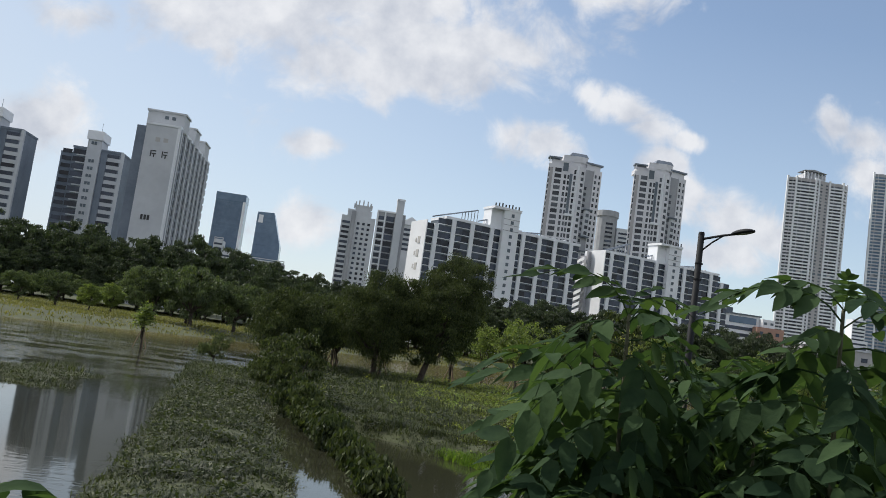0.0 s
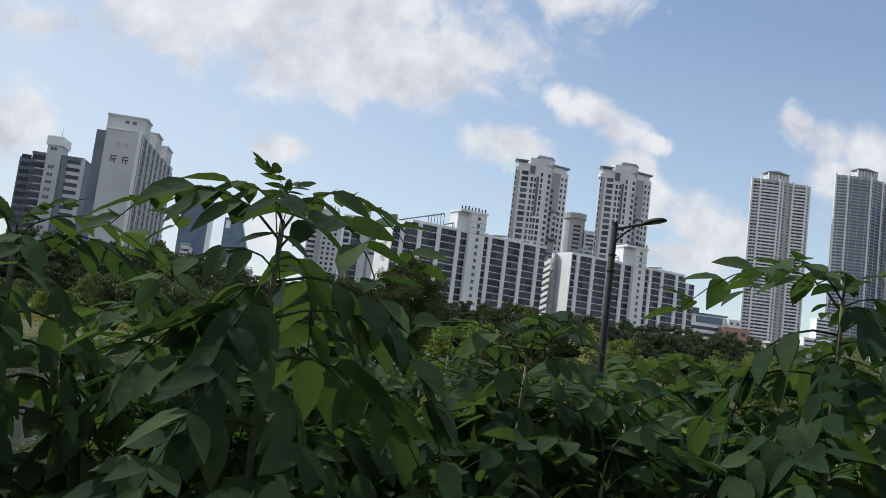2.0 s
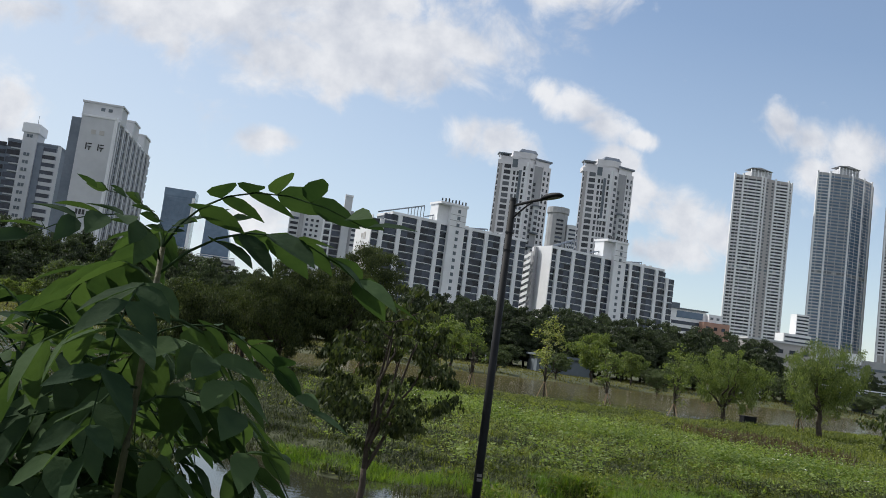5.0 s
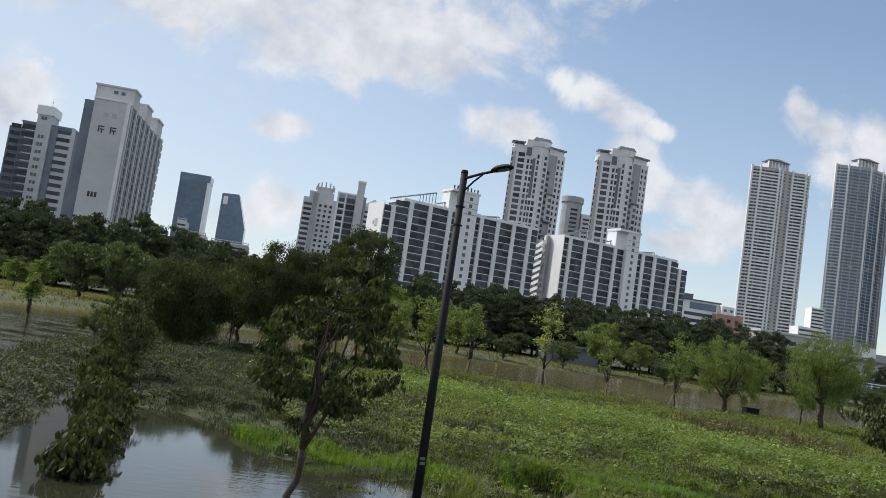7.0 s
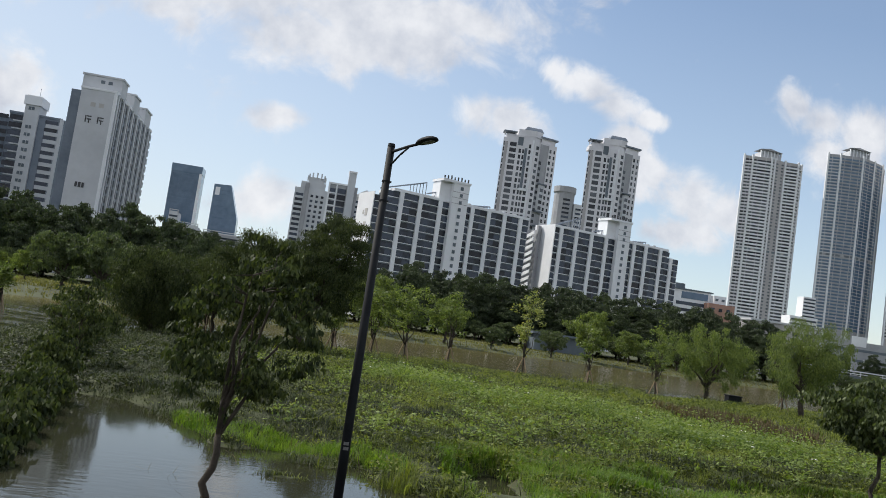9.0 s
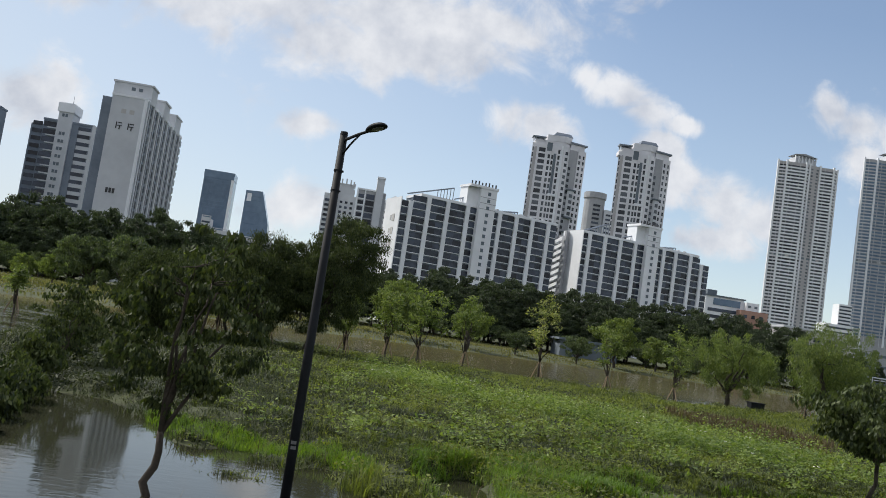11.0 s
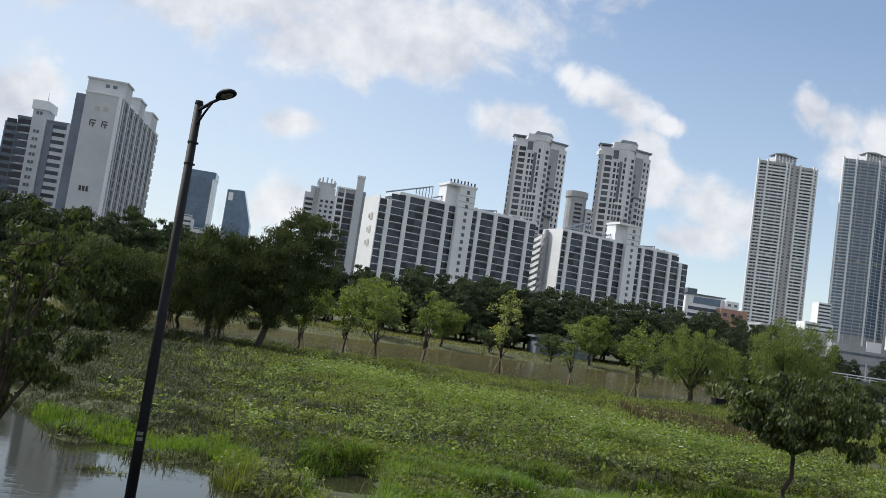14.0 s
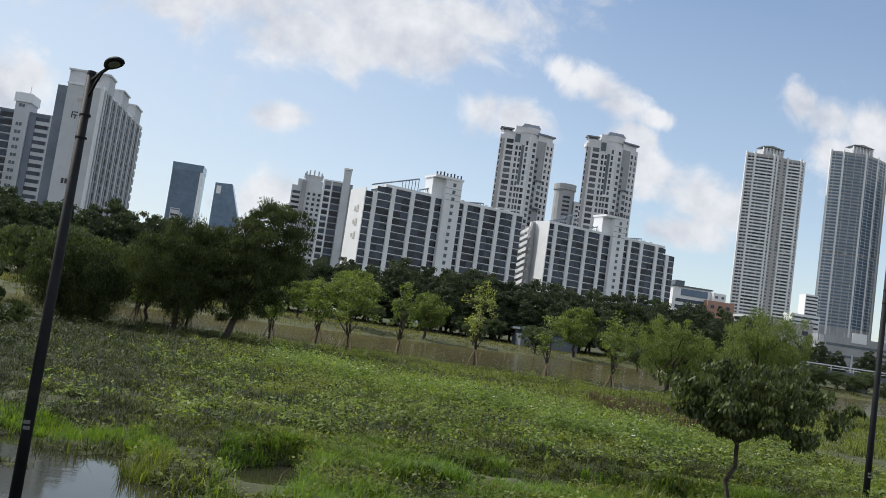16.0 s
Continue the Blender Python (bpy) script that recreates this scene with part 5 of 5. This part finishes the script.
# staked young trees along the river
g = "staked young trees"
young = [(1.4, 64.0, 5.4, 1.4, 0.55, 44, "leaf_light", 31), (3.5, 61.2, 5.9, 2.3, 0.85, 76, "leaf_light", 32), (7.7, 66.4, 6.4, 1.5, 0.35, 28, "leaf_light", 33),
         (13.3, 64.6, 7.3, 1.8, 0.3, 36, "leaf_yellow", 34), (-24.0, 60.0, 3.4, 0.7, 0.3, 30, "leaf_light", 45), (-15.0, 67.0, 7.0, 0.9, 0.3, 30, "leaf_light", 46),
         (20.4, 69.5, 6.2, 1.2, 0.3, 22, "leaf_light", 35), (23.6, 63.0, 6.9, 1.5, 0.4, 30, "leaf_light", 36), (35.0, 64.0, 4.4, 1.0, 0.4, 34, "leaf_light", 37),
         (-1.8, 59.0, 3.2, 0.7, 0.4, 30, "leaf_light", 38), (-7.0, 57.2, 3.0, 0.6, 0.4, 30, "leaf_light", 39), (-10.4, 58.5, 3.0, 0.6, 0.4, 30, "leaf_light", 40)]
for x, y, hh, r, shp, nc, k, sd in young:
    tree("young_tree", stand(x, y), hh, r, 1.5 if k != "leaf_yellow" else 1.7, M[k], "slender young tree with " + ("yellowing" if k == "leaf_yellow" else "pale green") + " leaves and wooden stakes",
         g, sd, 0.075, nc, 46, 0.2, 0.42, 0.0, 9, fork=0.2, stakes=True, hollow=0.02, aspect=0.55, shape=shp, twigs=3)

# light willows of the right-hand meadow
g = "light green willows"
tree("willow", stand(29.4, 66.2), 7.7, 4.0, 1.7, M["leaf_light"], "light green willow with several trunks", g, 51, 0.2, 150, 150, 0.2, 0.6, 1.3, 8, fork=0.2, hollow=0.15, aspect=0.28)
tree("willow", stand(32.0, 56.5), 7.6, 3.4, 1.7, M["leaf_light"], "full green willow on a single trunk", g, 52, 0.2, 160, 150, 0.2, 0.65, 1.2, 8, fork=0.3, hollow=0.15, aspect=0.28)

# broad-leaved trees close to the path
tree("round_tree", stand(9.41, 16.91), 3.72, 1.95, 1.7, M["leaf_near"], "round dark-leaved tree in the wet meadow", "", 61, 0.055, 210, 85, 0.13, 0.34, 0.15, 10, lean=(0.75, 0.1), fork=0.3, hollow=0.12, aspect=0.5)
tree("forked_tree", stand(-5.35, 12.25), 4.6, 1.4, 1.2, M["leaf_dark"], "forked tree with large dark leaves in the pond", "", 62, 0.066, 120, 75, 0.11, 0.27, 0.25, 6, lean=(0.3, 0.2), fork=0.24, hollow=0.3, aspect=0.5, twigs=4, upright=True)

# shrubs along the channel
g = "channel bushes"
for k, (x, y, hh, r) in enumerate([(-11.4, 28.0, 3.3, 1.1), (-12.4, 33.5, 3.6, 1.3), (-13.6, 39, 1.7, 1.0), (-14.0, 46, 1.6, 1.1), (-10.9, 24.0, 1.5, 0.8), (-10.2, 20.5, 1.2, 0.7),
                                   (-9.6, 17.5, 0.9, 0.5), (-9.35, 15.8, 0.8, 0.45), (-9.15, 14.2, 0.75, 0.42), (-9.0, 12.8, 0.75, 0.42), (-11.5, 26, 1.4, 0.8), (-13.0, 36, 1.6, 0.9), (-10.0, 19.0, 1.1, 0.65), (-10.6, 22.2, 1.2, 0.7), (-12.0, 30.6, 1.5, 0.8)]):
    tree("bush", stand(x, y), hh, r, 0.05, M["leaf_dark"], "dark leafy bush along the flooded channel", g, 70 + k, 0.05, 46, 50, 0.15, 0.36, 0.1, 6, fork=0.15, hollow=0.1, shape=0.7, category="bush")

# far bank: lighter round trees, then the dark wood before the buildings
g = "far bank trees"
far_a = tree("park_tree", stand(20.5, 146), 8.6, 4.0, 1.8, M["leaf_light"], "round light green tree on the far bank", g, 81, 0.22, 100, 120, 0.32, 1.0, 0.5, 6, fork=0.3, hollow=0.1)
far_b = tree("park_tree", stand(-36.1, 121), 8.2, 5.0, 1.8, M["leaf_bank"], "spreading grey-green tree on the far bank", g, 82, 0.25, 110, 120, 0.34, 1.1, 0.3, 7, fork=0.2, hollow=0.15)
r = random.Random(5)
for x, y, s, which in [(53.5, 168, 1.28, far_a), (43, 158, 0.7, far_b), (-1, 146, 0.8, far_a), (7.4, 145, 1.2, far_a), (-30.2, 117, 1.1, far_b), (-52.6, 132, 0.72, far_b), (-60, 138, 0.62, far_b), (-46, 126, 0.5, far_a), (-33, 130, 1.0, far_b), (-69, 140, 0.85, far_b),
                       (-25, 122, 0.95, far_b), (-19, 130, 0.8, far_b), (-47, 142, 0.6, far_a), (66, 178, 0.9, far_a), (78, 180, 0.9, far_b), (92, 182, 0.8, far_a), (106, 184, 0.85, far_b), (60, 150, 0.6, far_b), (-80, 138, 0.9, far_b), (-90, 142, 1.0, far_b), (-8, 142, 0.8, far_a), (30, 152, 0.55, far_b), (-12, 136, 0.85, far_b)]:
    copy_thing(which, stand(x, y, r.uniform(0, 360), s))
g = "dark wood before the buildings"
wood = [tree("wood_tree", stand(20 + 12 * k, 204), 15.5, 5.6, 1.5, M["leaf_far"], "tall dark tree in the wood before the blocks", g, 90 + k, 0.3, 130, 150, 0.48, 1.5, 0.2, 7, fork=0.2, hollow=0.2, shape=0.8) for k in range(3)]
for row, (y0, sc) in enumerate(((194, 0.66), (200, 0.85), (208, 0.92), (217, 0.98))):
    x = -126.0 + 3 * row
    while x < 112:
        k = 1.22 if x < -28 else (0.95 if x < 20 else 1.08)
        copy_thing(r.choice(wood), stand(x, y0 + r.uniform(-3, 3), r.uniform(0, 360), sc * k * r.uniform(0.88, 1.08)))
        x += r.uniform(5.0, 7.5)
x = -120.0
while x < 150:
    copy_thing(far_b, stand(x, 190 + r.uniform(-2, 2), r.uniform(0, 360), 0.62 * r.uniform(0.8, 1.2)))
    x += r.uniform(5, 8)
for x in np.arange(112, 300, 6.5):
    copy_thing(far_b, stand(float(x), 184 + r.uniform(-4, 4), r.uniform(0, 360), 0.5 * r.uniform(0.7, 1.2)))
for x in np.arange(115, 300, 9.5):
    copy_thing(r.choice(wood), stand(float(x), 245 + r.uniform(-8, 8), r.uniform(0, 360), 0.75 * r.uniform(0.85, 1.1)))

# ---- small things on the meadow ----
tb = thing("dark_crate", pose(34.0, 70.2, 0.05), "dark utility box standing in the wet grass", "box")
part("body", boxes((-0.6, 0.6, -0.4, 0.4, 0, 0.75)), M["steel"], tb)
part("lid", boxes((-0.66, 0.66, -0.46, 0.46, 0.75, 0.84)), M["steel"], tb)
rr = random.Random(9)
fl_v, fl_f = [], []
for k in range(230):
    x, y = rr.uniform(-2, 22), rr.uniform(21, 52)
    if x > 13 or abs(y - (41.5 - 1.45 * x)) > 5 or rr.random() < 0.5:
        continue
    z = gz(x, y) + rr.uniform(0.5, 0.85)
    for _ in range(3):
        a, b2, s = rr.uniform(-0.12, 0.12), rr.uniform(-0.12, 0.12), rr.uniform(0.02, 0.04)
        i = len(fl_v)
        fl_v += [(x + a - s, y + b2, z), (x + a, y + b2 - s, z + s * 0.4), (x + a + s, y + b2, z), (x + a, y + b2 + s, z + s * 0.6)]
        fl_f.append((i, i + 1, i + 2, i + 3))
tagged(part("wild_flowers", raw_mesh(fl_v, fl_f, M["bloom"])), "scattered white flower heads among the weeds", "flower", kind="stuff")


# ---- shrubs with compound leaves beside the path ----
def compound_leaf(seed):
    """Arching rachis along +x, about 0.45 m long, with paired leaflets that hang from it."""
    rng = np.random.default_rng(seed)
    bm = bmesh.new()
    L = rng.uniform(0.40, 0.50)
    pairs = int(rng.integers(5, 7))
    arch = rng.uniform(0.20, 0.40)

    def on(k):
        return Vector((L * k * (1 - 0.15 * k * k), 0.02 * math.sin(3 * k), 0.24 * k - (0.20 + arch) * k * k))
    tube(bm, [on(k / 7) for k in range(8)], [0.0034 - 0.0003 * k for k in range(8)], 5)

    def leaflet(p, d, length, width, hang):
        d = d.normalized()
        side = d.cross(Vector((rng.uniform(0.0, 0.5), rng.uniform(-0.45, 0.45), rng.uniform(0.5, 1.0)))).normalized()
        nrm = side.cross(d)
        rows = []
        for k, w in ((0.0, 0.08), (0.16, 0.74), (0.4, 1.0), (0.7, 0.76), (0.88, 0.34), (1.0, 0.02)):
            c = p + d * (length * k) - Vector((0, 0, hang * length * k * k))
            e = side * (width * w / 2)
            rows.append([bm.verts.new(c - e + nrm * 0.13 * width * w), bm.verts.new(c), bm.verts.new(c + e + nrm * 0.13 * width * w)])
        for a, b in zip(rows, rows[1:]):
            for j in (0, 1):
                bm.faces.new((a[j], a[j + 1], b[j + 1], b[j]))
    for i in range(pairs):
        k = 0.26 + 0.68 * i / (pairs - 1)
        for sgn in (-1, 1):
            d = Vector((0.25 + 0.35 * k, sgn * rng.uniform(0.6, 1.0), rng.uniform(-1.0, -0.1)))
            size = (0.090 + 0.028 * math.sin(math.pi * k)) * rng.uniform(0.85, 1.15)
            leaflet(on(k), d, size, size * rng.uniform(0.50, 0.62), rng.uniform(0.05, 0.4))
    leaflet(on(1.0), Vector((1, 0, -0.8)), 0.11, 0.048, 0.3)
    return mesh_of(bm, M["leaf_shrub"], True)


LEAVES = [compound_leaf(s) for s in range(8)]


def shrub(x, y, top, leaves, seed, lean=(0, 0), size=1.0):
    rng = np.random.default_rng(seed)
    z0 = gz(x, y) - 0.05
    hgt = top - z0
    b = thing("shrub", pose(x, y, z0), "fresh green shrub with long compound leaves beside the path", "shrub", "shrubs beside the path")
    bm = bmesh.new()
    pts = [Vector((lean[0] * k * k + 0.015 * math.sin(5 * k + seed), lean[1] * k * k, hgt * 0.94 * k)) for k in np.linspace(0, 1, 9)]
    tube(bm, pts, [0.013 - 0.001 * k for k in range(9)], 7)
    part("stem", bm, M["stem"], b, smooth=True)
    turn = rng.uniform(0, 360)
    for i in range(leaves):
        k = 1.0 - 0.58 * (i / max(leaves - 1, 1)) ** 1.35
        p = Vector((lean[0] * k * k + 0.015 * math.sin(5 * k + seed), lean[1] * k * k, hgt * 0.94 * k))
        turn += 137.5 + rng.uniform(-20, 20)
        s = size * (0.88 + 0.25 * min(1.0, i / 3)) * rng.uniform(0.9, 1.1) * (0.78 if math.sin(radians(turn)) < -0.35 else 1.0)
        ob = new("leaf", LEAVES[int(rng.integers(len(LEAVES)))])
        ob.parent = b
        pitch = -34 + 42 * min(1.0, i / 7) + rng.uniform(-16, 16)
        ob.matrix_basis = Matrix.Translation(p) @ pose(0, 0, 0, rng.uniform(-24, 24), pitch, turn) @ Matrix.Scale(s, 4)
    return b


STEMS = [(-9.42, -2.36, 3.40, 24), (-8.90, -2.58, 3.48, 26), (-8.30, -2.06, 3.29, 22), (-7.69, -2.37, 3.51, 28), (-7.10, -1.67, 3.46, 18), (-8.05, -1.55, 3.2, 18), (-9.0, -1.9, 3.2, 18)]
for i, (x, y, top, n) in enumerate(STEMS):
    b = shrub(x, y, top, n + 14, 200 + i, size=0.78)
    for a in (20, 190):
        tip = new("leaf", LEAVES[i % len(LEAVES)])
        tip.parent = b
        tip.matrix_basis = Matrix.Translation((0.015 * math.sin(5 + 200 + i), 0, (top - gz(x, y) + 0.05) * 0.935)) @ pose(0, 0, 0, 0, -72, a + 50 * i) @ Matrix.Scale(0.3, 4)
rs = random.Random(4)
k = 0
for row, (dy, top) in enumerate(((0.0, 2.86), (0.38, 3.0), (0.75, 3.1), (1.2, 3.14), (1.7, 3.1))):
    x = -9.6 + 0.1 * row
    while x < -6.8 - 0.1 * row:
        y = -2.78 + 0.30 * (x + 9.75) + dy + rs.uniform(-0.1, 0.1)
        shrub(x, y, top + rs.uniform(-0.14, 0.14) - 0.10 * max(0.0, x + 7.3) - 0.25 * max(0.0, -9.3 - x) + 0.05 * (x > -9.0), 24, 300 + k, size=0.82)
        k += 1
        x += rs.uniform(0.24, 0.36)
shrub(-10.75, -2.75, 2.68, 12, 501, size=0.8)
for i, (x, y, top) in enumerate(((-6.62, -1.55, 2.62), (-6.30, -1.75, 2.5), (-6.75, -1.95, 2.45), (-6.05, -1.45, 2.4))):
    shrub(x, y, top, 16, 520 + i, size=0.8)
